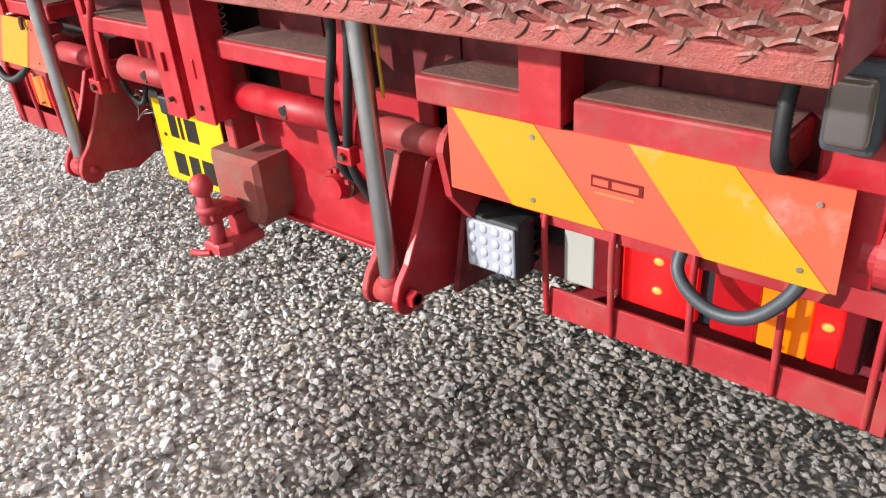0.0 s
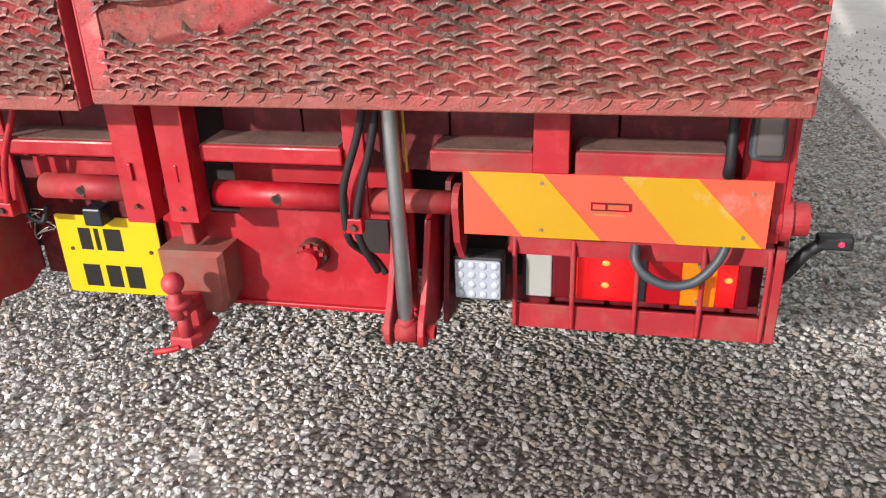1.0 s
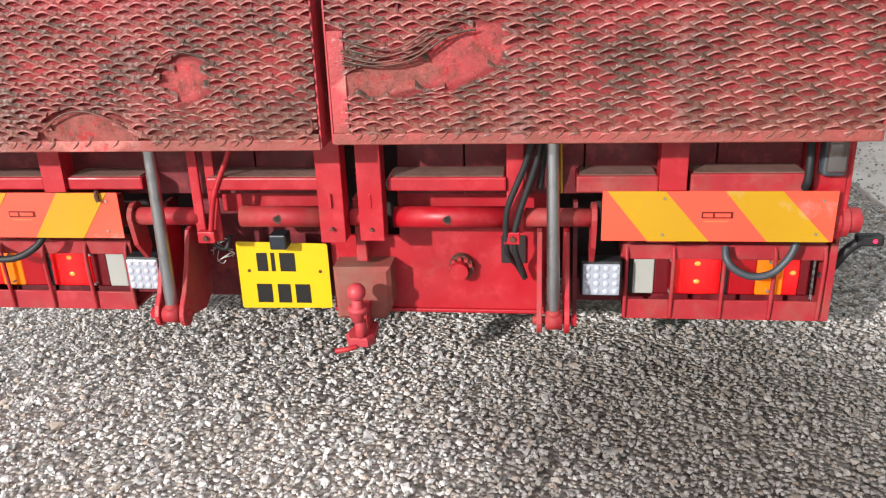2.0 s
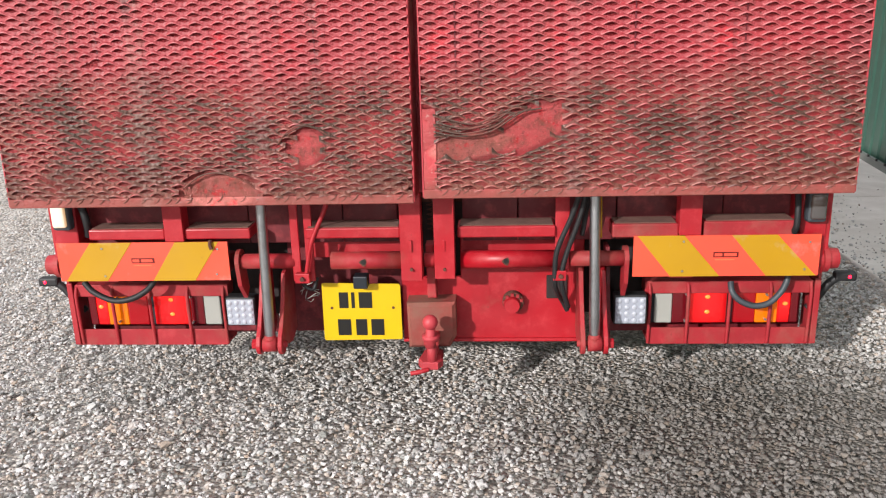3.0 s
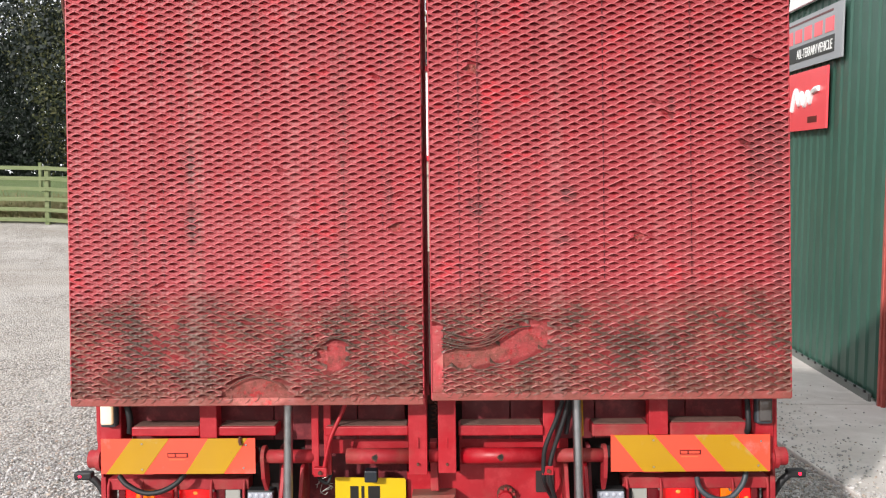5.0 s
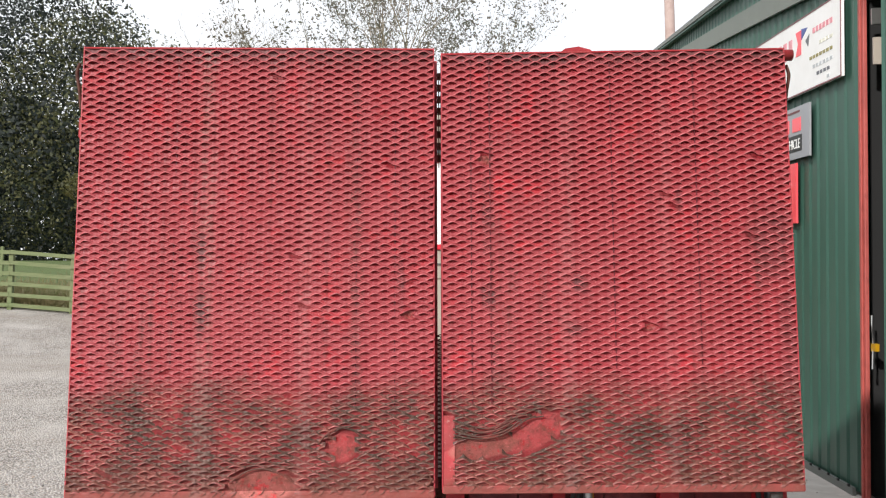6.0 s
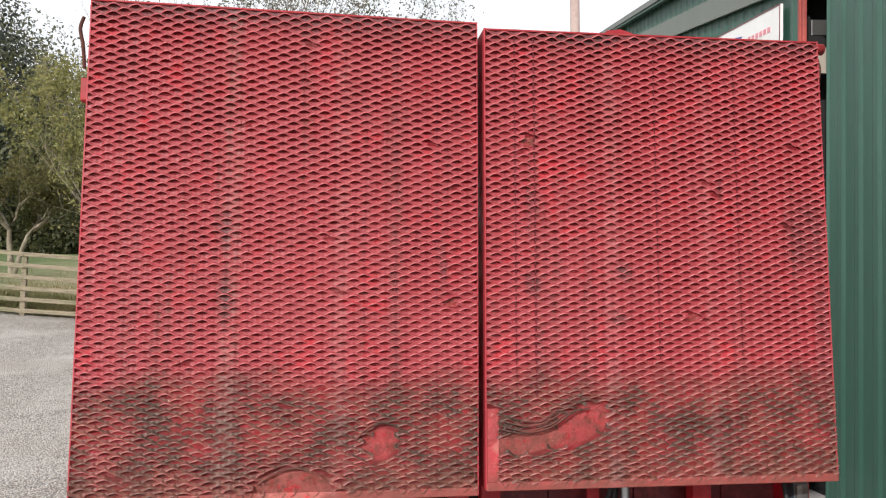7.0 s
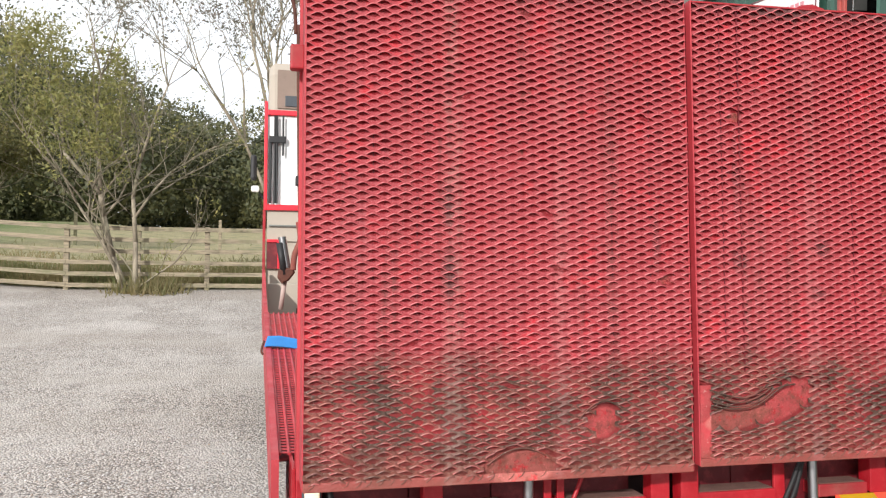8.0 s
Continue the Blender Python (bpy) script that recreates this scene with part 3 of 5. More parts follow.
def ramp(side, x0, x1, z0, z1, y_shift, seed, climb):
    rng = np.random.default_rng(seed)
    body = thing("loading_ramp", ((x0 + x1) / 2, 0.03 + y_shift, z0), "", "")
    under(body, lorry, "raised loading ramp faced with bent red expanded metal")
    # back plate, in three hand-bent widths
    bm = bmesh.new()
    nx, nz = 40, 60
    grid = [[bm.verts.new((x0 + (x1 - x0) * i / nx, face(z0 + (z1 - z0) * j / nz) + y_shift + 0.004 * noise.noise(Vector((i * 0.22 + seed, j * 0.2, 0))),
                           z0 + (z1 - z0) * j / nz)) for i in range(nx + 1)] for j in range(nz + 1)]
    for j in range(nz):
        for i in range(nx):
            bm.faces.new((grid[j][i], grid[j][i + 1], grid[j + 1][i + 1], grid[j + 1][i]))
    bmesh.ops.solidify(bm, geom=bm.faces[:], thickness=0.006)
    part("back_plate", bm, RAMP, body, smooth=True)
    # edge frame
    yb = y_shift
    for name, a in (("side_channel", (x0 - 0.004, x0 + 0.001)), ("side_channel", (x1 - 0.001, x1 + 0.004))):
        bm = bslab([(yb - 0.004, z0), (yb + 0.15, z0), (yb + 0.15 + face(z1), z1), (yb - 0.004 + face(z1), z1)], 0, a[0], a[1], bevel=0.001)
        part(name, bm, RED_SIDE, body)
    part("bottom_channel", bbox(x0 - 0.001, x1 + 0.001, yb - 0.007, yb + 0.12, z0 - 0.004, z0 + 0.024, bevel=0.003), RAMP, body)
    yt = yb + face(z1)
    part("top_channel", bbox(x0 - 0.001, x1 + 0.001, yt - 0.004, yt + 0.06, z1 - 0.008, z1 - 0.001, bevel=0.002), RED_DUSTY, body)
    for xa, xb in ((x0 - (0.013 if x0 < 0 else 0.003), x0 + 0.02), (x1 - 0.02, x1 + (0.015 if x1 < 0 else 0.018))):
        part("back_flange", bslab([(yb + 0.142, z0), (yb + 0.15, z0), (yb + 0.15 + face(z1), z1), (yb + 0.142 + face(z1), z1)], 0, xa, xb), RED_SIDE, body)
    for k in range(5):
        x = x0 + (x1 - x0) * (k + 0.5) / 5
        part("stiffener", bbox(x - 0.025, x + 0.025, yb + 0.03, yb + 0.065, z0 + 0.03, z1 - 0.03), RED_SHADED, body)
    # expanded metal: strands climb from knot to knot, their bowed lower edges standing proud
    p, s = 0.0342, 0.0272
    cols, rows = round((x1 - x0) / p), int((z1 - z0 - 0.02) / s)
    p = (x1 - x0 - 0.002) / cols
    ox = x0 + 0.001
    oz = z0 + 0.012
    starts, ends = [], []
    for i in range(cols + 1):
        for j in range(-1, rows + 1):
            za = oz + (j + 0.5 * (i % 2)) * s
            for d in (1, -1):
                if 0 <= i + d <= cols and oz - 0.002 <= za + 0.25 * s and za + 0.5 * s <= z1 - 0.004:
                    starts.append((ox + i * p, za))
                    ends.append((ox + (i + d) * p, za + 0.5 * s))
    a, b = np.array(starts), np.array(ends)
    mid = (a + b) / 2
    keep = np.ones(len(a), bool)
    for hx, hz, hw, hh, slope, _ in HOLES:
        u = (mid[:, 0] - hx) / hw
        w = (mid[:, 1] - hz - slope * (mid[:, 0] - hx)) / hh
        keep &= (u * u + w * w) > 1 + 0.2 * np.sin(mid[:, 0] * 131 + mid[:, 1] * 87) + rng.normal(0, 0.12, len(mid))
    keep &= rng.random(len(a)) > 0.002
    # the inner lower edge of one ramp is a bare strip
    keep &= ~((mid[:, 0] > 0) & (mid[:, 0] < 0.045 + 0.008 * np.sin(mid[:, 1] * 70)) & (mid[:, 1] < 1.14))
    a, b = a[keep], b[keep]
    n = len(a)
    rings = []
    # strands climbing to the right run straighter from knot to knot; half of each is bonded flat,
    # the other half stands proud over a crescent opening
    right = b[:, 0] > a[:, 0]
    # sound sheet above keeps wide bonds; below they are worn thin
    thin = smooth01((1.36 - mid[keep][:, 1]) / 0.3)
    for t, wide, lean_r, lean_l in ((-0.03, 0.0112, 0.0, 0.0), (0.3, 0.0096, 0.34, 0.28), (0.5, 0.0086, 0.6, 0.52), (0.68, 0.007, 0.82, 0.79), (0.86, 0.0056, 0.95, 0.95), (1.03, 0.0042, 1.0, 1.0)):
        cx = a[:, 0] + (b[:, 0] - a[:, 0]) * t
        cz = a[:, 1] + (b[:, 1] - a[:, 1]) * t
        bow = a[:, 1] + (b[:, 1] - a[:, 1]) * np.where(right, lean_r, lean_l) - 0.0035
        proud = 0.003 + (0.008 * smooth01((t - 0.18) / 0.7)) * np.where(right, 1.05, 0.95)
        top = wide + thin * (0.0058 + 0.0032 * abs(2 * t - 1) - wide)
        out = []
        for zz, dy in ((cz + top, -0.0016 + 0 * proud), (bow + 0.0036, -proud + 0.0008), (bow, -proud), (bow + 0.0014, -0.0008 + 0 * proud), (cz + top - 0.003, 0.001 + 0 * proud)):
            out.append(np.stack([cx, dy, zz], -1))
        rings.append(np.stack(out, 1))
    v = np.stack(rings, 1).reshape(n, 30, 3)
    # battered lower part: waves, and knots pushed out round the torn places
    x, z = v[:, :, 0], v[:, :, 2]
    low = smooth01((1.45 - z) / 0.45)
    wave = np.sin(x * 23 + 3 * np.sin(z * 11 + seed)) * np.sin(z * 31 + 2 * np.sin(x * 9))
    v[:, :, 2] += low * 0.0045 * wave
    v[:, :, 1] -= low * 0.0028 * (wave + 0.6 * np.sin(x * 61 + z * 47))
    v[:, :, 0] += 0.0012 * np.sin(z * 9 + seed)
    for hx, hz, hw, hh, slope, _ in HOLES:
        du = (x - hx) / hw
        dw = (z - hz - slope * (x - hx)) / hh
        rad = np.sqrt(du * du + dw * dw) + 1e-6
        push = np.exp(-((rad - 1) / 0.45) ** 2) * (rad > 0.5)
        v[:, :, 2] += push * dw / rad * hh * 0.22
        v[:, :, 1] -= push * 0.010 * (0.6 + 0.4 * np.sin(x * 90)) * (dw > -0.2)
    v[:, :, 1] += face(v[:, :, 2]) + yb - 0.001
    jit = rng.normal(0, 0.0004, (n, 1, 3))
    v += jit
    quads = []
    for r in range(5):
        for k in range(4):
            quads.append((r * 5 + k, r * 5 + k + 1, (r + 1) * 5 + k + 1, (r + 1) * 5 + k))
    q = np.array(quads)[:, ::-1]
    turned = np.where((b[:, 0] > a[:, 0])[:, None, None], q[None], q[None, :, ::-1])
    f = (turned + 30 * np.arange(n)[:, None, None]).reshape(-1, 4)
    sheet = raw("expanded_mesh", v.reshape(-1, 3), f, RAMP_MESH)
    sheet.data.materials.append(LIP_PALE)
    sheet.data.materials.append(UNDER)
    # the lit lower edges are painted pale; undersides redder, for light bounced between strands
    lip = np.tile(np.array([0, 1, 2, 2] * 5, dtype=np.int32), n)
    sheet.data.polygons.foreach_set("material_index", lip)
    under(sheet, body, "rough expanded metal sheet, torn in places")
    # strand ends lying over the bottom lip
    for k in range(cols):
        x = x0 + 0.02 + k * p + rng.uniform(-0.006, 0.006)
        if rng.random() < 0.7 and x < x1 - 0.03:
            zz = z0 + rng.uniform(0.004, 0.012)
            part("strand_end", btube([(x, yb - 0.0065, zz), (x + 0.011, yb - 0.0085, zz + 0.008), (x + 0.018, yb - 0.007, zz + 0.018)], rng.uniform(0.0014, 0.0024), 5), RAMP_MESH, body, smooth=True)
    # the top edge climbs a little towards the outer side
    for q in body.children:
        for c in q.data.vertices:
            c.co.z += climb * (abs(c.co.x) - 0.02) / 1.25 * max(0.0, (c.co.z - 1.4) / 1.05)
    return body


rampL = ramp("left", -1.29, -0.023, 0.864, 2.466, -0.006, 3, 0.002)
rampR = ramp("right", 0.009, 1.272, 0.876, 2.450, 0.0, 11, 0.024)
part("edge_strip", bbox(0.011, 0.05, -0.0026, 0.002, 0.9, 1.14, bevel=0.001), RAMP, rampR, "bare bright red edge strip")
for x, parent in ((-1.095, rampL), (-0.946, rampL), (-0.645, rampL), (-0.29, rampL), (-0.153, rampL), (0.099, rampR), (0.189, rampR), (0.608, rampR), (0.93, rampR)):
    edge, wide = (-1.289, 1.265 / 37) if x < 0 else (0.01, 1.261 / 37)
    xc = edge + round((x - edge) / wide) * wide
    z0, z1 = (1.3 if abs(x) in (0.645, 0.608, 0.93) else 1.17), 2.42
    d = 0.0066 if x in (-0.946, -0.29, -0.153, 0.189) else 0.0042
    bm = bslab([(face(z0) - d, z0), (face(z1) - d, z1), (face(z1) - 0.001, z1), (face(z0) - 0.001, z0)], 0, xc - 0.0022, xc + 0.0022)
    part("seam", bm, RED_SHADED, parent)
# torn strands hanging over the bare places
for pts, parent in (
        ([(0.045, -0.012, 1.075), (0.12, -0.022, 1.062), (0.21, -0.026, 1.075), (0.29, -0.024, 1.122), (0.33, -0.018, 1.14)], rampR),
        ([(0.05, -0.012, 1.085), (0.13, -0.026, 1.07), (0.22, -0.028, 1.088), (0.28, -0.024, 1.125), (0.36, -0.015, 1.138)], rampR),
        ([(0.06, -0.012, 1.1), (0.14, -0.024, 1.083), (0.21, -0.027, 1.1), (0.27, -0.02, 1.132)], rampR),
        ([(0.08, -0.012, 1.113), (0.15, -0.02, 1.097), (0.2, -0.022, 1.108), (0.25, -0.018, 1.138)], rampR),
        ([(-0.425, -0.012, 1.045), (-0.39, -0.024, 1.085), (-0.35, -0.026, 1.103), (-0.3, -0.018, 1.09), (-0.27, -0.012, 1.06)], rampL),
        ([(-0.73, -0.012, 0.915), (-0.67, -0.022, 0.955), (-0.61, -0.024, 0.965), (-0.55, -0.02, 0.945), (-0.5, -0.012, 0.91)], rampL),
        ([(-0.05, -0.012, 0.9), (-0.035, -0.022, 0.915), (-0.04, -0.024, 0.94), (-0.06, -0.02, 0.935)], rampL)):
    part("torn_strand", btube(pts, 0.0026, 6), RAMP_MESH, parent, smooth=True)

# small fittings at the ramps' tops
for sx, parent in ((-1, rampL), (1, rampR)):
    x = -1.29 if sx < 0 else 1.262
    up = 0.012 if sx < 0 else 0.024
    part("top_tube", brod((x - sx * 0.05, 0.06, 2.434 + up), (x + sx * (0.012 if sx < 0 else 0.058), 0.06, 2.434 + up), 0.021, seg=20), RED_DUSTY, parent, smooth=True)
    part("catch_rod", btube([(x + sx * 0.035, 0.06, 2.42), (x + sx * 0.045, 0.06, 2.38), (x + sx * 0.034, 0.06, 2.32), (x + sx * 0.03, 0.07, 2.25)], 0.006, 8), RUST, parent, smooth=True)
    part("tab", bbox(*sorted((x + sx * 0.0, x + sx * 0.045)), 0.085, 0.125, 2.146, 2.225, bevel=0.006), RED_DUSTY, parent)
part("hinge_lug", bslab([(0.42, 2.44), (0.6, 2.44), (0.565, 2.478), (0.52, 2.49), (0.47, 2.482)], 1, 0.06, 0.1), RED_DUSTY, rampR)

# coil spring between the ramps, and a chain added to darken the upper gap
pts = [(0.003 + 0.011 * math.cos(a), 0.27 + 0.011 * math.sin(a), 0.70 + 0.0012 * k * 2) for k, a in ((k, k * 0.9) for k in range(300))]
bm = bmesh.new()
prev = None
for q in pts:
    ring = [bm.verts.new(Vector(q) + Vector((dx, 0, dz))) for dx, dz in ((0.0022, 0), (0, 0.0022), (-0.0022, 0), (0, -0.0022))]
    if prev:
        for k in range(4):
            bm.faces.new((prev[k], prev[(k + 1) % 4], ring[(k + 1) % 4], ring[k]))
    prev = ring
part("coil_spring", bm, RUST, lorry, smooth=True)

chain = under(thing("chain", (-0.001, 0.2, 2.06), "", ""), lorry, "rusty hanging chain between the ramps")
for k in range(16):
    z = 2.06 + 0.023 * k
    w, d = (0.0065, 0.002) if k % 2 else (0.002, 0.0065)
    part("link", bbox(-0.001 - w, -0.001 + w, 0.2 - d, 0.2 + d, z - 0.003, z + 0.026, bevel=0.0015), RUST, chain)

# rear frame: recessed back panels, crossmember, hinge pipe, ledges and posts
# panels take the shaded red, standing in for shade under the ramps
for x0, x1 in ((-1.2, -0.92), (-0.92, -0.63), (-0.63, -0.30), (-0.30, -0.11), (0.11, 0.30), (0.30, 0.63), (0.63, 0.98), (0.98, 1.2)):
    part("back_panel", bbox(x0 + 0.002, x1 - 0.002, 0.285, 0.295, 0.66, 0.99, bevel=0.002), RED_SHADED, lorry)
# added backing plate in near black, closing the gaps so they read as shade
part("gap_backing", bbox(-1.22, 1.22, 0.44, 0.52, 0.34, 0.86), GAP_DARK, lorry)
part("crossmember", bslab([(-0.11, 0.286), (0.53, 0.286), (0.53, 0.675), (0.10, 0.675), (0.10, 0.52), (-0.11, 0.52)], 1, 0.318, 0.335, bevel=0.003), RED, lorry)
part("recessed_plate", bbox(-0.53, -0.112, 0.385, 0.40, 0.29, 0.675, bevel=0.003), RED_SHADED, lorry)
part("upper_plate", bbox(-0.42, -0.10, 0.30, 0.315, 0.60, 0.70, bevel=0.003), RED, lorry)
part("crossmember_lip", bbox(-0.11, 0.53, 0.306, 0.40, 0.278, 0.290, bevel=0.003), RED, lorry)
for x0, x1, r0, mat in ((-0.335, -0.088, 0.030, RED_DUSTY), (0.107, 0.42, 0.030, RED), (0.47, 0.65, 0.026, RED_DUSTY), (-0.65, -0.46, 0.026, RED_DUSTY)):
    bm = bmesh.new()
    rod(bm, (x0, 0.222, 0.612), (x1, 0.222, 0.612), r0, seg=24)
    part("hinge_pipe", bm, mat, lorry, smooth=True)
for x in (-0.222, 0.258):
    part("pin_hole", brod((x, 0.1905, 0.614), (x, 0.20, 0.614), 0.009, seg=10), INK, lorry)
    part("hole_rim", bslab([(x + r * math.cos(a), 0.612 + r * math.sin(a)) for r, a in ((0.011 + 0.002 * (k * 7 % 3), k * math.pi / 5) for k in range(10))], 1, 0.1915, 0.2), RUST, lorry)
for sx in (-1, 1):
    bm = bmesh.new()
    slab(bm, [(0.225 + 0.042 * math.cos(a), 0.612 + 0.042 * math.sin(a)) for a in (math.pi * (k / 8 - 0.15) for k in range(10))] + [(0.20, 0.53), (0.25, 0.47), (0.28, 0.50)], 0, sx * 0.648, sx * 0.662)
    part("hinge_flange", bm, RED_DUSTY, lorry)
    part("pipe_end_cap", brod((sx * 1.28, 0.255, 0.596), (sx * 1.352, 0.255, 0.596), 0.037, 0.034, seg=24), RED_DUSTY, lorry)
    part("pipe_end_disc", brod((sx * 1.30, 0.255, 0.596), (sx * 1.318, 0.255, 0.596), 0.046, seg=24), RED_DUSTY, lorry)
# ledges with dusty tops
for x0, x1, zt, zb, y0, mat in ((0.098, 0.42, 0.736, 0.698, 0.182, RED), (0.605, 0.818, 0.736, 0.69, 0.192, RED_DUSTY), (0.898, 1.19, 0.742, 0.688, 0.190, RED_DUSTY),
                                (-0.41, -0.092, 0.736, 0.70, 0.182, RED), (-0.825, -0.60, 0.736, 0.70, 0.19, RED), (-1.16, -0.895, 0.736, 0.70, 0.19, RED)):
    ledge = part("ledge", bbox(x0, x1, y0, 0.284, zb, zt, bevel=0.005), mat, lorry)
    part("grit", bbox(x0 + 0.008, x1 - 0.008, y0 + 0.01, 0.284, zt, zt + 0.003), GRIT, ledge, "thin layer of brown grit")
for x0, x1, zb, y0 in ((-0.090, -0.020, 0.558, 0.155), (0.022, 0.089, 0.566, 0.150), (0.817, 0.887, 0.70, 0.178), (-0.89, -0.825, 0.696, 0.178)):
    bm = bmesh.new()
    box(bm, x0, x1, y0, y0 + 0.008, zb, 0.93, bevel=0.002)
    box(bm, x0, x0 + 0.008, y0 + 0.008, y0 + 0.06, zb + 0.004, 0.93)
    box(bm, x1 - 0.008, x1, y0 + 0.008, y0 + 0.06, zb + 0.004, 0.93)
    part("channel_post", bm, RED, lorry)
for x in (-0.055, 0.055):
    part("bolt", brod((x, 0.143, 0.60), (x, 0.156, 0.60), 0.0055, seg=6), RUST, lorry)
    part("slot_weld", bbox(x - 0.004, x + 0.004, 0.147, 0.156, 0.66, 0.70, bevel=0.002), RED, lorry)
part("centre_link", bslab([(-0.012, 0.47), (0.02, 0.47), (0.012, 0.66), (-0.014, 0.66)], 1, 0.235, 0.30, bevel=0.003), RED_DUSTY, lorry)
part("centre_roller", brod((-0.016, 0.22, 0.612), (0.022, 0.22, 0.612), 0.024, seg=16), RED_DUSTY, lorry, smooth=True)

# hydraulic rams, their lugs and pins
for sx in (-1, 1):
    ram = under(thing("hydraulic_ram", (sx * 0.55, 0.145, 0.34), "", ""), lorry, "bare steel hydraulic ram, pinned between two lugs")
    part("rod", brod((sx * 0.549, 0.143, 0.356), (sx * 0.539, 0.142, 0.92), 0.0178, 0.0166, seg=32, caps=False), CHROME, ram, "bright polished steel rod", smooth=True)
    part("rod_end", brod((sx * 0.5495, 0.143, 0.348), (sx * 0.549, 0.143, 0.372), 0.021, 0.0185, seg=24), RED_DUSTY, ram, smooth=True)
    part("eye", brod((sx * 0.527, 0.143, 0.338), (sx * 0.573, 0.143, 0.338), 0.026, seg=20), RED_DUSTY, ram, smooth=True)
    outline = [(0.145 + 0.034 * math.cos(a), 0.336 + 0.034 * math.sin(a)) for a in (math.radians(d) for d in range(150, 331, 20))]
    outline += [(0.27, 0.30), (0.34, 0.33), (0.34, 0.57), (0.27, 0.575), (0.232, 0.565), (0.195, 0.48), (0.150, 0.40), (0.124, 0.372)]
    for xa in (0.503, 0.578):
        part("lug", bslab(outline, 0, sx * xa, sx * (xa + 0.015), bevel=0.002), RED if xa > 0.55 else RED_DUSTY, ram)
    part("pin", brod((sx * 0.492, 0.145, 0.338), (sx * 0.612, 0.145, 0.338), 0.011, seg=14), RED_DUSTY, ram, smooth=True)
    part("pin_head", brod((sx * 0.597, 0.145, 0.338), (sx * 0.612, 0.145, 0.338), 0.018, seg=6), RED, ram)
    part("yellow_stripe", brod((sx * 0.565, 0.16, 0.70), (sx * 0.561, 0.16, 0.87), 0.003, seg=8), YELLOW, ram) if sx > 0 else None
    # side gusset beyond the lug
    part("gusset", bslab([(0.25, 0.30), (0.40, 0.28), (0.40, 0.62), (0.33, 0.62)], 0, sx * 0.606, sx * 0.618), RED_SHADED, lorry)

# lifting arms and hoses
part("lifting_arm", bbox(0.42, 0.466, 0.195, 0.207, 0.575, 0.93, bevel=0.003), RED, lorry)
part("hose_clamp", bbox(0.412, 0.456, 0.17, 0.195, 0.55, 0.585, bevel=0.003), RED, lorry)
part("clamp_bolt", brod((0.437, 0.162, 0.567), (0.437, 0.172, 0.567), 0.008, seg=6), RUST, lorry)
for pts in ([(0.505, 0.13, 0.90), (0.47, 0.15, 0.78), (0.425, 0.165, 0.66), (0.418, 0.175, 0.58), (0.42, 0.185, 0.53), (0.432, 0.22, 0.49), (0.45, 0.26, 0.45), (0.47, 0.27, 0.41)],
            [(0.52, 0.15, 0.90), (0.498, 0.16, 0.78), (0.458, 0.175, 0.65), (0.442, 0.18, 0.58), (0.445, 0.19, 0.52), (0.468, 0.22, 0.44)],
            [(0.535, 0.17, 0.90), (0.52, 0.18, 0.8), (0.508, 0.2, 0.70)]):
    part("hose", btube(pts, 0.0085, 10), BLACK, lorry, "black rubber hydraulic hose", smooth=True)
# dark plate standing in for the shaded hole the hoses enter
part("hose_port", bbox(0.40, 0.472, 0.308, 0.318, 0.44, 0.525, bevel=0.003), GAP_DARK, lorry)
for x in (-0.452, -0.405):
    part("lifting_arm", bbox(x - 0.014, x + 0.014, 0.2, 0.212, 0.545, 0.93, bevel=0.003), RED, lorry)
part("arm_foot", bbox(-0.455, -0.405, 0.175, 0.2, 0.545, 0.58, bevel=0.003), RED, lorry)
part("arm_bolt", brod((-0.43, 0.166, 0.562), (-0.43, 0.176, 0.562), 0.008, seg=6), RUST, lorry)
part("pull_rod", btube([(-0.305, 0.19, 0.90), (-0.34, 0.185, 0.80), (-0.39, 0.18, 0.69), (-0.415, 0.18, 0.58)], 0.008, 8), RED, lorry, smooth=True)
part("hose", btube([(-0.455, 0.26, 0.55), (-0.45, 0.27, 0.51), (-0.42, 0.28, 0.49), (-0.405, 0.29, 0.53)], 0.007, 8), BLACK, lorry, smooth=True)
rng = random.Random(5)
bm = bmesh.new()
for k in range(6):
    c = Vector((-0.435 + rng.uniform(-0.012, 0.012), 0.28 + rng.uniform(-0.012, 0.012), 0.485 + rng.uniform(-0.022, 0.022)))
    tube(bm, [c + Vector((rng.uniform(-0.022, 0.022), rng.uniform(-0.012, 0.012), rng.uniform(-0.022, 0.022))) for _ in range(4)], 0.0013, 5)
part("wire_tie", bm, ZINC, lorry, "knotted silver wire", smooth=True)

# tow hitch
hitch = under(thing("tow_hitch", (0, 0.2, 0.25), "", ""), lorry, "worn red ball and pin tow hitch")
part("block", bslab([(-0.082, 0.288), (-0.086, 0.452), (0.083, 0.455), (0.084, 0.33), (0.062, 0.29)], 1, 0.225, 0.33, bevel=0.012), RED_MUDDY, hitch)
part("lower_jaw", bslab([(-0.03, 0.13), (-0.045, 0.165), (-0.03, 0.25), (0.035, 0.25), (0.04, 0.16), (0.025, 0.13)], 2, 0.245, 0.275, bevel=0.005), RED_SIDE, hitch)
part("jaw_web", bbox(-0.016, 0.022, 0.195, 0.25, 0.245, 0.33, bevel=0.004), RED_DUSTY, hitch)
part("jaw_lip", btube([(-0.008, 0.13, 0.25), (-0.035, 0.12, 0.246), (-0.068, 0.118, 0.240)], 0.008, 8), RED, hitch, smooth=True)
bm = bmesh.new()
ball(bm, (0.002, 0.137, 0.418), 0.0265)
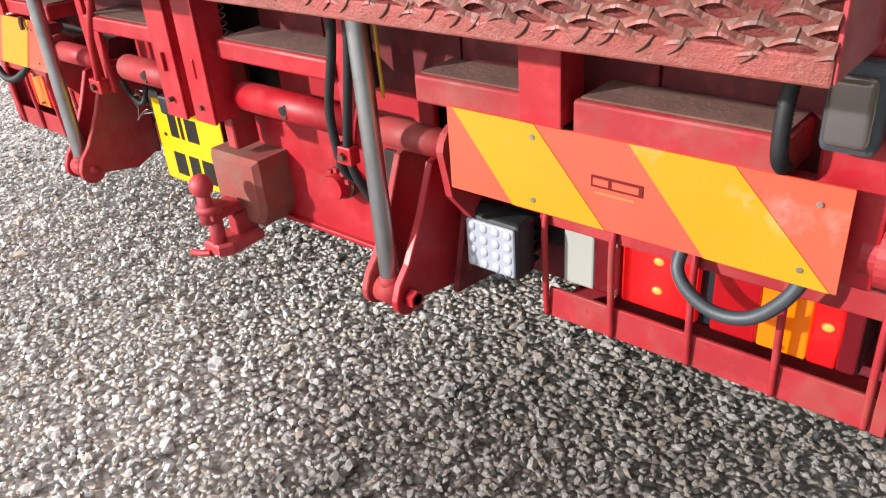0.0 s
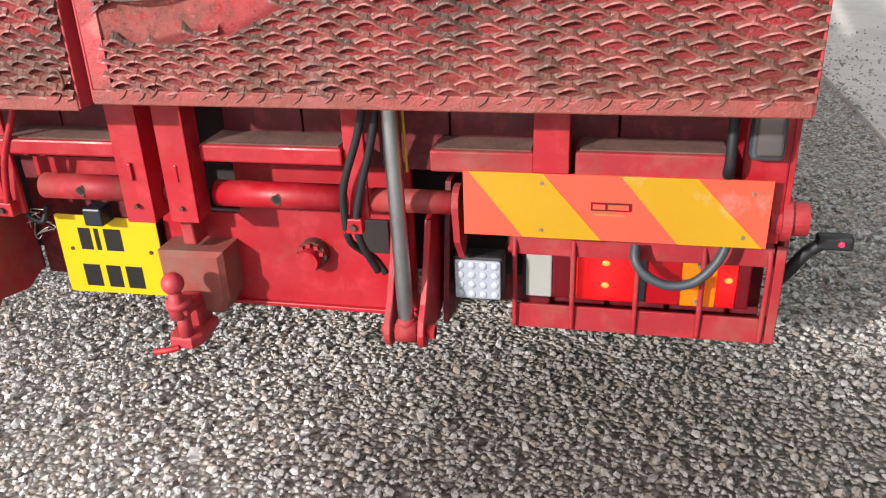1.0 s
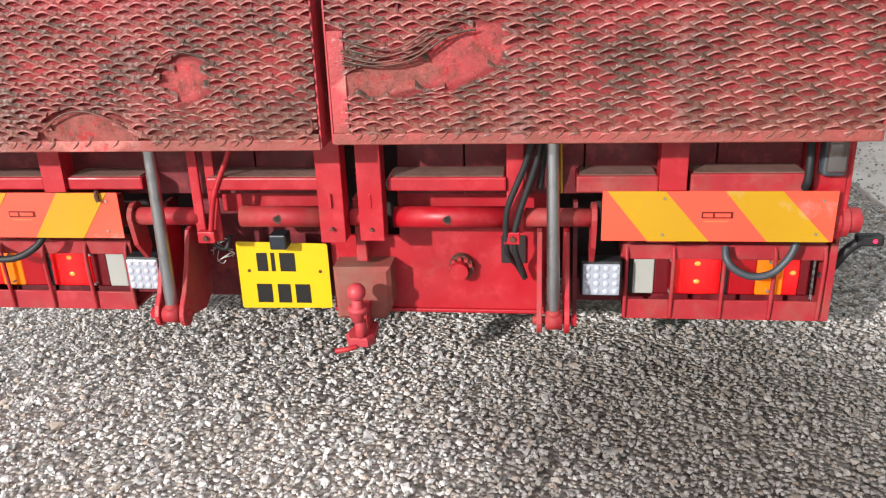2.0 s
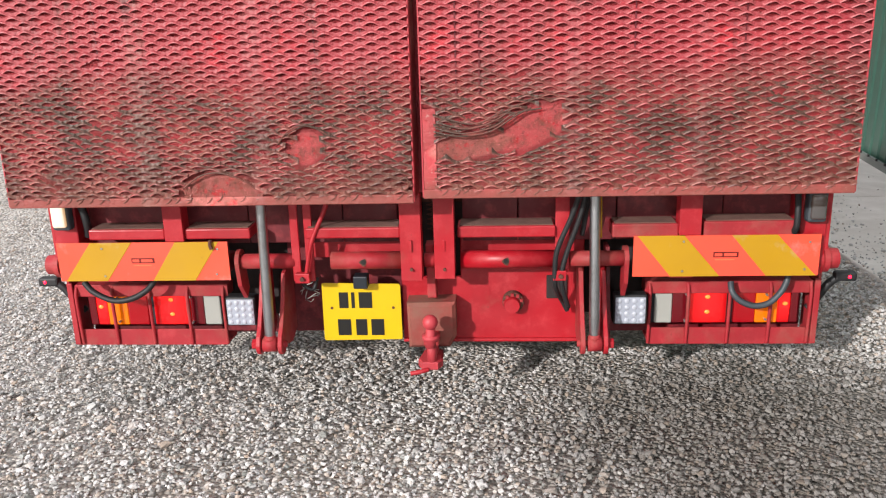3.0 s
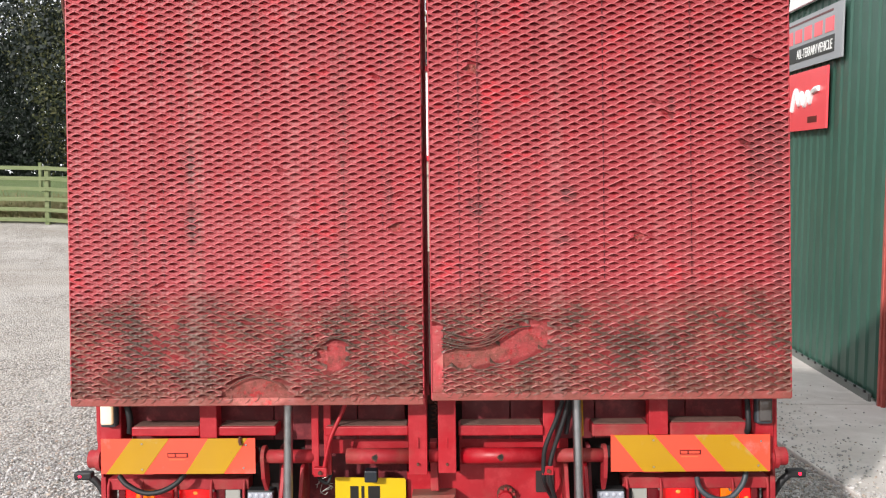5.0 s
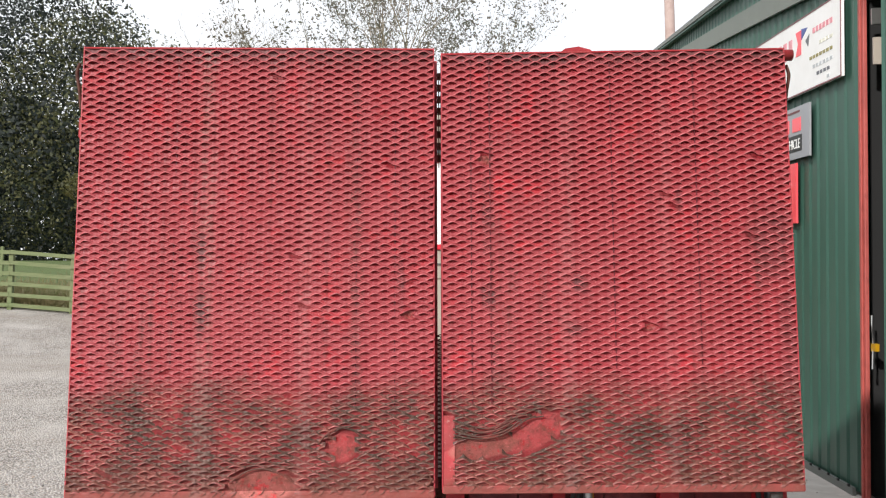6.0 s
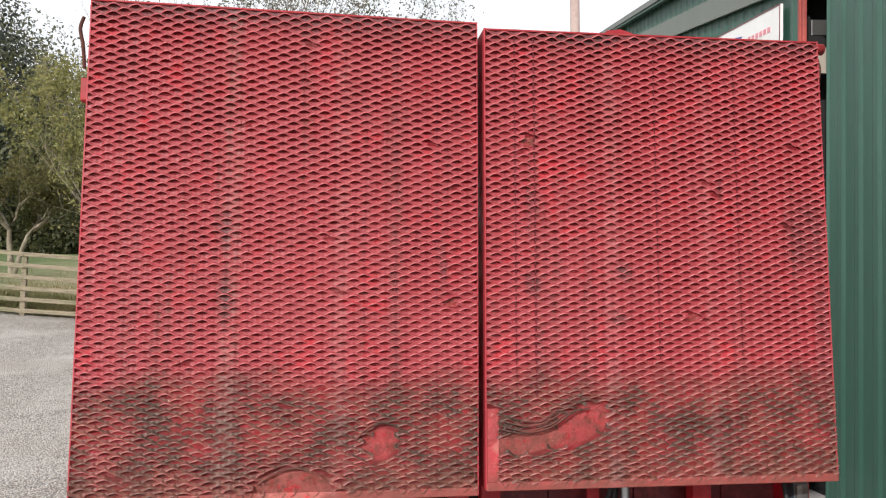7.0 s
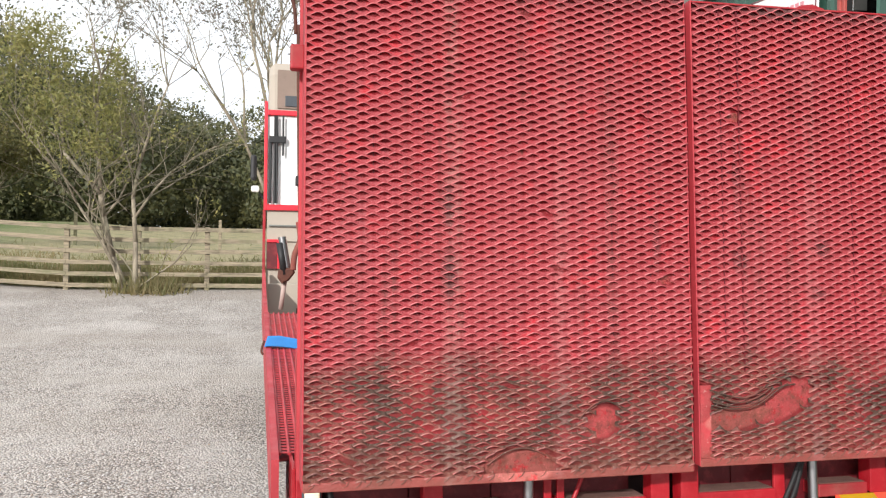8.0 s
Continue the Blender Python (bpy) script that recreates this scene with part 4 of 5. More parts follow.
rod(bm, (0.002, 0.137, 0.33), (0.002, 0.137, 0.405), 0.02, 0.015)
rod(bm, (0.002, 0.145, 0.355), (0.002, 0.145, 0.37), 0.03)
part("ball", bm, RED_SIDE, hitch, smooth=True)
part("pin", brod((0.004, 0.15, 0.262), (0.004, 0.15, 0.352), 0.017), RED_SIDE, hitch, smooth=True)
part("arm", bbox(-0.022, 0.03, 0.13, 0.21, 0.335, 0.362, bevel=0.006), RED_DUSTY, hitch)

# round socket on the crossmember
socket = under(thing("air_socket", (0.283, 0.318, 0.43), "", ""), lorry, "round red capped socket with a rusty notched rim")
part("rim", brod((0.283, 0.29, 0.432), (0.283, 0.32, 0.432), 0.037, seg=20), RUST, socket)
part("cap", brod((0.279, 0.268, 0.426), (0.279, 0.295, 0.426), 0.026, 0.031, seg=20), RED, socket)
for k in range(5):
    a = math.radians(20 + 38 * k)
    c = (0.283 + 0.03 * math.cos(a), 0.284, 0.432 + 0.03 * math.sin(a))
    part("notch", bbox(c[0] - 0.005, c[0] + 0.005, 0.28, 0.292, c[2] - 0.005, c[2] + 0.005), RED_DUSTY, socket)

# number plate, its marks drawn as bars
plate = under(thing("number_plate", (-0.252, 0.29, 0.295), "", ""), lorry, "yellow square number plate with dark marks")
part("plate", bslab([(-0.394, 0.296), (-0.392, 0.506), (-0.386, 0.509), (-0.118, 0.504), (-0.113, 0.498), (-0.112, 0.300), (-0.117, 0.296), (-0.388, 0.292)], 1, 0.289, 0.292), PLATE_YELLOW, plate)
part("backing", bbox(-0.38, -0.12, 0.292, 0.318, 0.305, 0.495), DARK_BOX, plate)
for x0, x1, z0, z1 in ((-0.333, -0.300, 0.415, 0.474), (-0.289, -0.277, 0.415, 0.474), (-0.262, -0.215, 0.415, 0.474), (-0.342, -0.295, 0.312, 0.373), (-0.277, -0.237, 0.312, 0.373), (-0.222, -0.176, 0.312, 0.373)):
    part("bar", bbox(x0, x1, 0.2875, 0.289, z0, z1), INK, plate)
for x in (-0.36, -0.14):
    part("screw", brod((x, 0.286, 0.416), (x, 0.289, 0.416), 0.005, seg=8), RUST, plate)
part("plate_lamp", bbox(-0.270, -0.220, 0.238, 0.29, 0.502, 0.548, bevel=0.005), DARK_BOX, lorry, "black box lamp over the plate")


def marker_board(sx):
    """An orange and yellow striped board, mirrored by side."""
    b = under(thing("marker_board", (sx * 0.974, 0.19, 0.56), "", ""), lorry, "orange and yellow diagonal striped marker board")
    x0, x1, z0, z1 = (0.674, 1.270, 0.558, 0.697) if sx > 0 else (-1.279, -0.681, 0.556, 0.692)
    part("board", bbox(x0, x1, 0.187, 0.191, z0, z1), ORANGE, b)
    w, h = x1 - x0, z1 - z0
    for ta, tb, ba, bb in ((0.02, 0.272, 0.205, 0.472), (0.526, 0.768, 0.722, 0.988)):
        if sx > 0:
            c = [(x0 + ta * w, z1), (x0 + tb * w, z1), (x0 + bb * w, z0), (x0 + ba * w, z0)]
        else:
            c = [(x1 - (ta + 0.03) * w, z1), (x1 - (tb + 0.03) * w, z1), (x1 - (bb - 0.02) * w, z0), (x1 - ba * w, z0)]
        part("stripe", bslab(c, 1, 0.1855, 0.187), YELLOW, b)
    cx, cz = (x0 + x1) / 2 - 0.0, (z0 + z1) / 2 + 0.004
    part("label", bbox(cx - 0.04, cx + 0.04, 0.1855, 0.187, cz - 0.009, cz + 0.009), INK_RED, b)
    for k in range(2):
        part("bar", bbox(cx - 0.036 + k * 0.03, cx - 0.012 + k * 0.046, 0.1845, 0.1855, cz - 0.005, cz + 0.005), ORANGE, b)
    part("bar", bbox(cx - 0.034, cx + 0.028, 0.186, 0.187, cz - 0.019, cz - 0.016), INK_PALE, b)
    for x, z in ((x0 + 0.16, z1 - 0.02), (x0 + 0.16, z0 + 0.018), (x1 - 0.035, z1 - 0.025), (x1 - 0.045, z0 + 0.022)):
        part("rivet", brod((x, 0.1838, z), (x, 0.187, z), 0.004, 0.003, seg=10), ZINC, b)
    part("bracket", bbox(x0 + 0.12, x0 + 0.2, 0.191, 0.26, z0 - 0.006, z0 + 0.05, bevel=0.003), RED_DUSTY, b)
    part("bracket", bbox(x1 - 0.1, x1 - 0.02, 0.191, 0.26, z0 + 0.02, z1 - 0.02, bevel=0.003), RED_DUSTY, b)
    part("carrier", bbox(min(sx * 0.70, sx * 1.21), max(sx * 0.70, sx * 1.21), 0.26, 0.32, 0.565, 0.625, bevel=0.004), RED_SHADED, b)
    return b


def rear_lamps(sx):
    """Lamp units behind a barred guard, mirrored by side."""
    def span(a, b):
        return (a, b) if sx > 0 else (-b - 0.004, -a - 0.004)
    guard = under(thing("lamp_guard", (sx * 1.05, 0.36, 0.262), "", ""), lorry, "red barred steel lamp guard")
    part("bottom_rail", bbox(*span(0.765, 1.345), 0.335, 0.343, 0.256, 0.318, bevel=0.002), RED_DUSTY, guard)
    part("bottom_lip", bbox(*span(0.765, 1.345), 0.343, 0.45, 0.256, 0.264), RED_DUSTY, guard)
    part("top_rail", bbox(*span(0.745, 1.32), 0.335, 0.40, 0.446, 0.492, bevel=0.003), RED_DUSTY, guard)
    part("back", bbox(*span(0.60, 1.325), 0.45, 0.46, 0.262, 0.56), RED_SHADED, guard)
    part("end_plate", bbox(*span(1.335, 1.345), 0.335, 0.46, 0.256, 0.60, bevel=0.002), RED_DUSTY, guard)
    part("end_post", bbox(*span(1.322, 1.342), 0.325, 0.335, 0.262, 0.50, bevel=0.002), RED_DUSTY, guard)
    for x in (0.762, 0.895, 1.037, 1.177, 1.312):
        x = x if sx > 0 else -x - 0.004
        part("bar", btube([(x, 0.332, 0.262), (x, 0.328, 0.33), (x, 0.326, 0.45), (x, 0.345, 0.49)], 0.0062, 8), RED_DUSTY, guard, smooth=True)
    unit = under(thing("rear_lamp", (sx * 1.03, 0.4, 0.315), "", ""), lorry, "lit red, amber and clear rear lamp cluster")
    part("housing", bbox(*span(0.775, 1.285), 0.37, 0.45, 0.324, 0.446, bevel=0.003), DARK_BOX, unit)
    for name, a, b, mat in (("reversing_lens", 0.785, 0.846, LENS_CLEAR), ("fog_lens", 0.847, 0.897, LENS_DARK), ("stop_lens", 0.901, 1.036, LENS_RED_LIT),
                            ("tail_lens", 1.060, 1.135, LENS_RED), ("indicator_lens", 1.136, 1.212, LENS_AMBER), ("tail_lens", 1.213, 1.254, LENS_RED_LIT), ("reflector", 1.255, 1.283, LENS_DARK)):
        part(name, bbox(*span(a, b), 0.352, 0.37, 0.330, 0.445, bevel=0.004), mat, unit)
    for x, z in BULBS:
        x = x if sx > 0 else -x - 0.004
        part("bulb", ball(bmesh.new(), (x, 0.35, z), 0.0095, (1, 0.4, 0.75), 12, 8), BULB, unit, "glowing orange bulb spot", smooth=True)
    for x, z in ((1.170, 0.436), (1.170, 0.345), (0.892, 0.44), (0.892, 0.34)):
        x = x if sx > 0 else -x - 0.004
        part("screw", brod((x, 0.342, z), (x, 0.352, z), 0.0045, seg=8), STEEL, unit)
    # square work lamp
    x0, x1 = (0.634, 0.738) if sx > 0 else (-0.735, -0.637)
    lamp = under(thing("work_lamp", ((x0 + x1) / 2, 0.27, 0.36), "", ""), lorry, "square white LED work lamp in a black housing")
    bm = bbox(x0 - 0.006, x1 + 0.006, 0.272, 0.325, 0.354, 0.464, bevel=0.008)
    part("housing", bm, BLACK, lamp)
    part("face", bbox(x0, x1, 0.264, 0.272, 0.361, 0.457, bevel=0.004), LED, lamp)
    for i in range(4):
        for j in range(4):
            cx, cz = x0 + (x1 - x0) * (i + 0.5) / 4, 0.361 + 0.096 * (j + 0.5) / 4
            part("diode", ball(bmesh.new(), (cx, 0.2645, cz), 0.0098, (1, 0.45, 1), 8, 6), LENS_DIODE, lamp, smooth=True)
    for k in range(5):
        part("fin", bbox(x0, x1, 0.325, 0.345, 0.365 + k * 0.02, 0.371 + k * 0.02), BLACK, lamp)
    part("bracket", bbox((x0 + x1) / 2 - 0.012, (x0 + x1) / 2 + 0.012, 0.30, 0.46, 0.345, 0.356), RED_SHADED, lamp)
    # side marker on a rubber stalk
    st = under(thing("outline_marker", (sx * 1.36, 0.34, 0.40), "", ""), lorry, "black rubber stalk lamp with a red light")
    part("stalk", btube([(sx * 1.34, 0.42, 0.36), (sx * 1.365, 0.41, 0.40), (sx * 1.40, 0.407, 0.455), (sx * 1.435, 0.405, 0.483)], 0.0145, 10), BLACK, st, smooth=True)
    part("head", bbox(min(sx * 1.415, sx * 1.49), max(sx * 1.415, sx * 1.49), 0.388, 0.424, 0.468, 0.502, bevel=0.008), BLACK, st)
    part("light", ball(bmesh.new(), (sx * 1.463, 0.387, 0.486), 0.006, (1, 0.6, 1), 10, 8), DOT, st, smooth=True)


for sx in (-1, 1):
    marker_board(sx)
    rear_lamps(sx)
    xa, xb = sorted((sx * 1.215, sx * 1.30))
    part("corner_post", bbox(xa, xb, 0.225, 0.33, 0.55, 1.25, bevel=0.005), RED, lorry)
    part("corner_skirt", bbox(*sorted((sx * 1.30, sx * 1.312)), 0.23, 0.75, 0.62, 0.985 if sx > 0 else 0.88, bevel=0.002), RED, lorry)
    side = under(thing("side_lamp", (sx * 1.25, 0.21, 0.75), "", ""), lorry, "rounded clear-lensed side lamp" if sx < 0 else "rounded smoky-lensed side lamp")
    part("base", bbox(sx * 1.25 - 0.031, sx * 1.25 + 0.031, 0.185, 0.226, 0.735, 0.84, bevel=0.01), CONDUIT, side)
    part("lens", bbox(sx * 1.25 - 0.024, sx * 1.25 + 0.024, 0.172, 0.19, 0.748, 0.828, bevel=0.008, seg=3), LENS_SIDE_LIT if sx > 0 else LENS_SIDE, side, smooth=True)
part("conduit", btube([(1.185, 0.20, 0.70), (1.184, 0.175, 0.73), (1.184, 0.18, 0.80), (1.19, 0.22, 0.88)], 0.010, 12, rings=0.0008), BLACK, lorry, smooth=True)
part("conduit", btube([(-1.19, 0.25, 0.70), (-1.185, 0.235, 0.76), (-1.20, 0.24, 0.83), (-1.21, 0.26, 0.90)], 0.013, 12, rings=0.0008), BLACK, lorry, smooth=True)
part("cable_loop", btube([(1.028, 0.30, 0.50), (1.03, 0.28, 0.47), (1.055, 0.27, 0.442), (1.10, 0.265, 0.425), (1.15, 0.265, 0.435), (1.19, 0.27, 0.475), (1.21, 0.28, 0.52), (1.205, 0.29, 0.56)], 0.0105, 12, rings=0.0006), CONDUIT, lorry, "grey corrugated cable conduit", smooth=True)
part("cable_loop", btube([(-1.25, 0.28, 0.52), (-1.21, 0.26, 0.49), (-1.14, 0.25, 0.462), (-1.07, 0.25, 0.468), (-1.01, 0.26, 0.50), (-0.98, 0.28, 0.54)], 0.0105, 12, rings=0.0006), BLACK, lorry, smooth=True)
part("weed", btube([(-0.735, 0.18, 0.70), (-0.738, 0.178, 0.685), (-0.733, 0.176, 0.668)], 0.006, 6), RUST, lorry)

# bed, chassis, wheels
bm = bmesh.new()
slab(bm, [(0.37, 0.86), (4.7, 1.30), (4.7, 1.22), (0.37, 0.78)], 0, -1.1, 1.1)
part("sloping_bed", bm, RUST, lorry)
for sx, xr, xf in ((-1, 1.375, 1.39), (1, 1.33, 1.33)):
    bm = bmesh.new()
    v = []
    for t, z0, z1 in ((0.0, 0.64, 0.885), (0.45, 0.9, 1.2), (0.8, 1.1, 1.42), (1.0, 1.2, 1.62)):
        x = xr + (xf - xr) * t
        v.append([bm.verts.new((sx * xx, 0.36 + 4.3 * t, z)) for xx, z in ((x, z0), (x, z1), (x - 0.026, z1), (x - 0.026, z0))])
    for p, q in zip(v, v[1:]):
        for k in range(4):
            bm.faces.new((p[k], p[(k + 1) % 4], q[(k + 1) % 4], q[k]))
    bm.faces.new(v[0])
    bm.faces.new(v[-1][::-1])
    bmesh.ops.recalc_face_normals(bm, faces=bm.faces[:])
    part("side_rave", bm, RED_SIDE, lorry)
    # slotted tread plank inside the rave: four rows of cross bars between runners
    tread = under(thing("slotted_tread", (sx * xr, 0.45, 0.86), "", ""), lorry, "dull red slotted steel tread plank")

    def spot(y, w):
        t = (y - 0.36) / 4.3
        return Vector((sx * (xr + (xf - xr) * t - 0.031 - w), y, 0.87 + 0.74 * t * (1 - 0.1 * t)))

    for w in (0.0, 0.032, 0.064, 0.096, 0.128, 0.16):
        part("runner", btube([spot(y, w) for y in (0.45, 1.2, 2.0, 3.0)], 0.0065, 6), RED_SIDE, tread)
    for k in range(58):
        y = 0.46 + k * 0.03
        q, q2 = spot(y, 0.0), spot(y, 0.16)
        part("rung", bbox(*sorted((q.x, q2.x)), y, y + 0.015, q.z - 0.002, q.z + 0.002), RED_SIDE, tread)
    heights = [(y, spot(y, 0).z) for y in (0.46, 1.2, 2.2)]
    part("tray", bslab([(y, z - 0.02) for y, z in heights] + [(y, z - 0.03) for y, z in heights[::-1]], 0, *sorted((sx * (xr - 0.02), sx * 1.05))), RED_SHADED, tread)
    heights = [(y, spot(y, 0).z) for y in (2.2, 2.6, 3.0)]
    part("upper_tray", bslab([(y, z - 0.004) for y, z in heights] + [(y, z - 0.014) for y, z in heights[::-1]], 0, *sorted((sx * (xr - 0.02), sx * 1.05))), RED_DUSTY, tread)
strap = under(thing("strap", (-1.26, 2.0, 1.16), "", ""), lorry, "blue webbing strap over the bed edge")
part("webbing", bslab([(-1.388, 1.15), (-1.37, 1.205), (-1.31, 1.206), (-1.215, 1.188), (-1.21, 1.135), (-1.31, 1.15), (-1.36, 1.152)], 1, 1.95, 2.0, bevel=0.004), BLUE, strap)
part("hook", btube([(-1.388, 2.0, 1.18), (-1.398, 2.0, 1.15), (-1.402, 2.0, 1.12), (-1.392, 2.0, 1.105)], 0.006, 8), RUST, strap, smooth=True)
for sx in (-1, 1):
    part("chassis_rail", bbox(*sorted((sx * 0.36, sx * 0.44)), 0.5, 7.2, 0.62, 0.82), RED_SHADED, lorry)
for y in (2.6, 6.6):
    zc = float(height(0, y)) + 0.445
    part("axle", brod((-0.6, y, zc), (0.6, y, zc), 0.06), RUST, lorry)
    for sx in (-1, 1):
        wheel = part("wheel", brod((sx * 0.52, y, zc), (sx * 0.78, y, zc), 0.24, seg=28), ZINC, lorry)
        bm = bmesh.new()
        loops = []
        prof = ((0.24, 0.52), (0.40, 0.51), (0.45, 0.55), (0.45, 0.75), (0.40, 0.79), (0.24, 0.78))
        for k in range(36):
            a = 2 * math.pi * k / 36
            loops.append([bm.verts.new((sx * xx, y + rr * math.cos(a), zc + rr * math.sin(a))) for rr, xx in prof])
        for k in range(36):
            p, q = loops[k], loops[(k + 1) % 36]
            for j in range(len(prof)):
                bm.faces.new((p[j], p[(j + 1) % 6], q[(j + 1) % 6], q[j]))
        bmesh.ops.recalc_face_normals(bm, faces=bm.faces[:])
        part("tyre", bm, BLACK, wheel, smooth=True)

# headboard and cab behind it
hb = under(thing("headboard", (0, 4.72, 1.3), "", ""), lorry, "white headboard panel in a red steel frame")
part("panel", bbox(-1.355, 1.355, 4.74, 4.76, 2.19, 2.98), WHITE, hb)
part("lower_panel", bbox(-1.355, 1.355, 4.74, 4.76, 1.87, 2.14), CREAM, hb)
part("foot_panel", bbox(-1.355, 1.355, 4.76, 4.78, 1.22, 1.87), CREAM, hb)
for x0, x1, z0, z1 in ((-1.384, -1.355, 2.14, 3.1), (1.355, 1.384, 2.14, 3.1), (-1.355, 1.355, 2.98, 3.025), (-1.355, 1.355, 2.14, 2.19)):
    part("frame_bar", bbox(x0, x1, 4.71, 4.78, z0, z1, bevel=0.004), CAP_RED, hb)
for x0, x1 in ((-1.39, -1.365), (1.365, 1.39)):
    part("side_plate", bbox(x0, x1, 4.72, 4.8, 1.3, 2.14, bevel=0.004), RED_DUSTY, hb)
for x, z0, z1 in ((-1.336, 2.2, 2.76), (-1.328, 2.2, 2.76), (-1.293, 2.2, 2.97), (-1.275, 2.2, 2.97), (-1.223, 2.62, 2.97)):
    part("upright", brod((x, 4.70, z0), (x, 4.70, z1), 0.009, seg=8), BLACK, hb)
part("cross_clip", bbox(-1.343, -1.198, 4.685, 4.715, 2.73, 2.79, bevel=0.006), BLACK, hb)
part("lower_rail", bbox(-1.34, 1.34, 4.715, 4.735, 2.0, 2.012), TRIM_GREY, hb)
part("box_mouth", bbox(-1.352, -1.262, 4.72, 4.758, 1.63, 1.86), RED_SHADED, hb)
part("mouth_rim", bbox(-1.352, -1.245, 4.705, 4.758, 1.86, 1.885), CAP_RED, hb)
part("mouth_rim", bbox(-1.262, -1.245, 4.705, 4.758, 1.63, 1.86), CAP_RED, hb)
part("foot_rail", bbox(-1.34, 1.34, 4.60, 4.70, 1.24, 1.5, bevel=0.008), CREAM, hb)
cab = under(thing("cab", (0, 6.2, 0.9), "", ""), lorry, "cream lorry cab with a sloped roof deflector")
part("shell", bbox(-1.25, 1.25, 5.1, 7.0, 0.95, 3.0, bevel=0.08, seg=3), CREAM, cab)
bm = bslab([(5.0, 3.06), (5.0, 3.42), (5.04, 3.53), (5.2, 3.57), (5.7, 3.45), (6.7, 3.06)], 0, -1.343, 1.343, bevel=0.05)
part("roof_deflector", bm, CREAM, cab)
part("deflector_back", bbox(-1.27, 1.27, 4.985, 5.0, 3.1, 3.46, bevel=0.006), TAUPE, cab)
part("deflector_slot", bbox(-1.2, 1.2, 4.975, 4.985, 3.12, 3.22, bevel=0.004), CONDUIT, cab)
for sx in (-1, 1):
    part("mirror", bbox(*sorted((sx * 1.45, sx * 1.52)), 6.7, 6.78, 2.66, 2.95, bevel=0.03), BLACK, cab)
    part("mirror_cap", bbox(*sorted((sx * 1.42, sx * 1.51)), 6.7, 6.76, 2.53, 2.60, bevel=0.02), WHITE, cab)
    part("mirror_arm", btube([(sx * 1.25, 6.85, 2.4), (sx * 1.36, 6.8, 2.45), (sx * 1.46, 6.75, 2.6)], 0.012, 8), BLACK, cab)
# folding leg ram at the bed's side
leg = under(thing("tipping_ram", (-1.06, 3.0, 1.6), "", ""), lorry, "oily black and steel ram at the bed side")
part("barrel", brod((-1.272, 3.0, 1.80), (-1.232, 3.0, 1.56), 0.026, seg=24, caps=False), CHROME, leg, smooth=True)
part("sleeve", brod((-1.29, 2.98, 1.76), (-1.255, 2.98, 1.55), 0.022, seg=14), BLACK, leg, smooth=True)
part("rod", brod((-1.25, 3.02, 1.52), (-1.275, 3.06, 1.32), 0.016, seg=14), POLE_GREY, leg, smooth=True)
part("knuckle", bslab([(-1.30, 1.53), (-1.295, 1.585), (-1.2, 1.6), (-1.185, 1.565), (-1.225, 1.51), (-1.27, 1.49)], 1, 2.96, 3.04, bevel=0.012), RUST, leg)
part("bracket", btube([(-1.165, 3.0, 1.9), (-1.155, 2.98, 1.78), (-1.19, 2.97, 1.68), (-1.2, 2.97, 1.58)], 0.02, 8), RED_MUDDY, leg, smooth=True)
part("side_stay", btube([(-1.293, 0.5, 2.42), (-1.29, 0.5, 2.2), (-1.285, 0.5, 1.886), (-1.28, 0.5, 1.7), (-1.265, 0.48, 1.3), (-1.262, 0.45, 0.95)], 0.007, 8), RUST, lorry, smooth=True)
part("stay_clip", bbox(-1.298, -1.275, 0.48, 0.51, 1.83, 1.865, bevel=0.003), BLACK, lorry)

# ---- shed ----
P0, D = Vector((3.50, 3.80, 0)), Vector((0.148, 0.989, 0))
N = Vector((-0.989, 0.148, 0))


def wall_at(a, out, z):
    """A place on the shed's front: a metres along it, out before it, z up, leaning with height to fit the camera's
    view.
    """
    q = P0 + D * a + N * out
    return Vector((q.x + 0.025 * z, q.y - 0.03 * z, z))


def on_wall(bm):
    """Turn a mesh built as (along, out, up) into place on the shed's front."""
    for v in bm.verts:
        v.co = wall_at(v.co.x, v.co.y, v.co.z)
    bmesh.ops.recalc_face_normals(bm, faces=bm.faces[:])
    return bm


def cladding(a0, a1, out, z0, top):
    """Box-profile sheet: ribs every 0.25 m; top(a) gives its upper edge."""
    bm = bmesh.new()
    prof = []
    a = a0
    while a < a1 - 0.01:
        for da, dy in ((0.0, 0.0), (0.12, 0.0), (0.155, 0.014), (0.21, 0.014)):
            prof.append((min(a + da, a1), dy))
        a += 0.245
    prof.append((a1, 0.0))
    front = [(bm.verts.new((p, out + d, z0)), bm.verts.new((p, out + d, top(p)))) for p, d in prof]
    back = [(bm.verts.new((p, out - 0.02, z0)), bm.verts.new((p, out - 0.02, top(p)))) for p, d in prof]
    for i in range(len(prof) - 1):
        bm.faces.new((front[i][0], front[i + 1][0], front[i + 1][1], front[i][1]))
        bm.faces.new((back[i][0], back[i][1], back[i + 1][1], back[i + 1][0]))
        bm.faces.new((front[i][1], front[i + 1][1], back[i + 1][1], back[i][1]))
    return on_wall(bm)


shed = thing("shed", (6, 8, 0), "dark green corrugated steel farm shed with sliding door", "shed")


def roof_z(a):
    return 5.05 + 0.235 * max(a, -6)


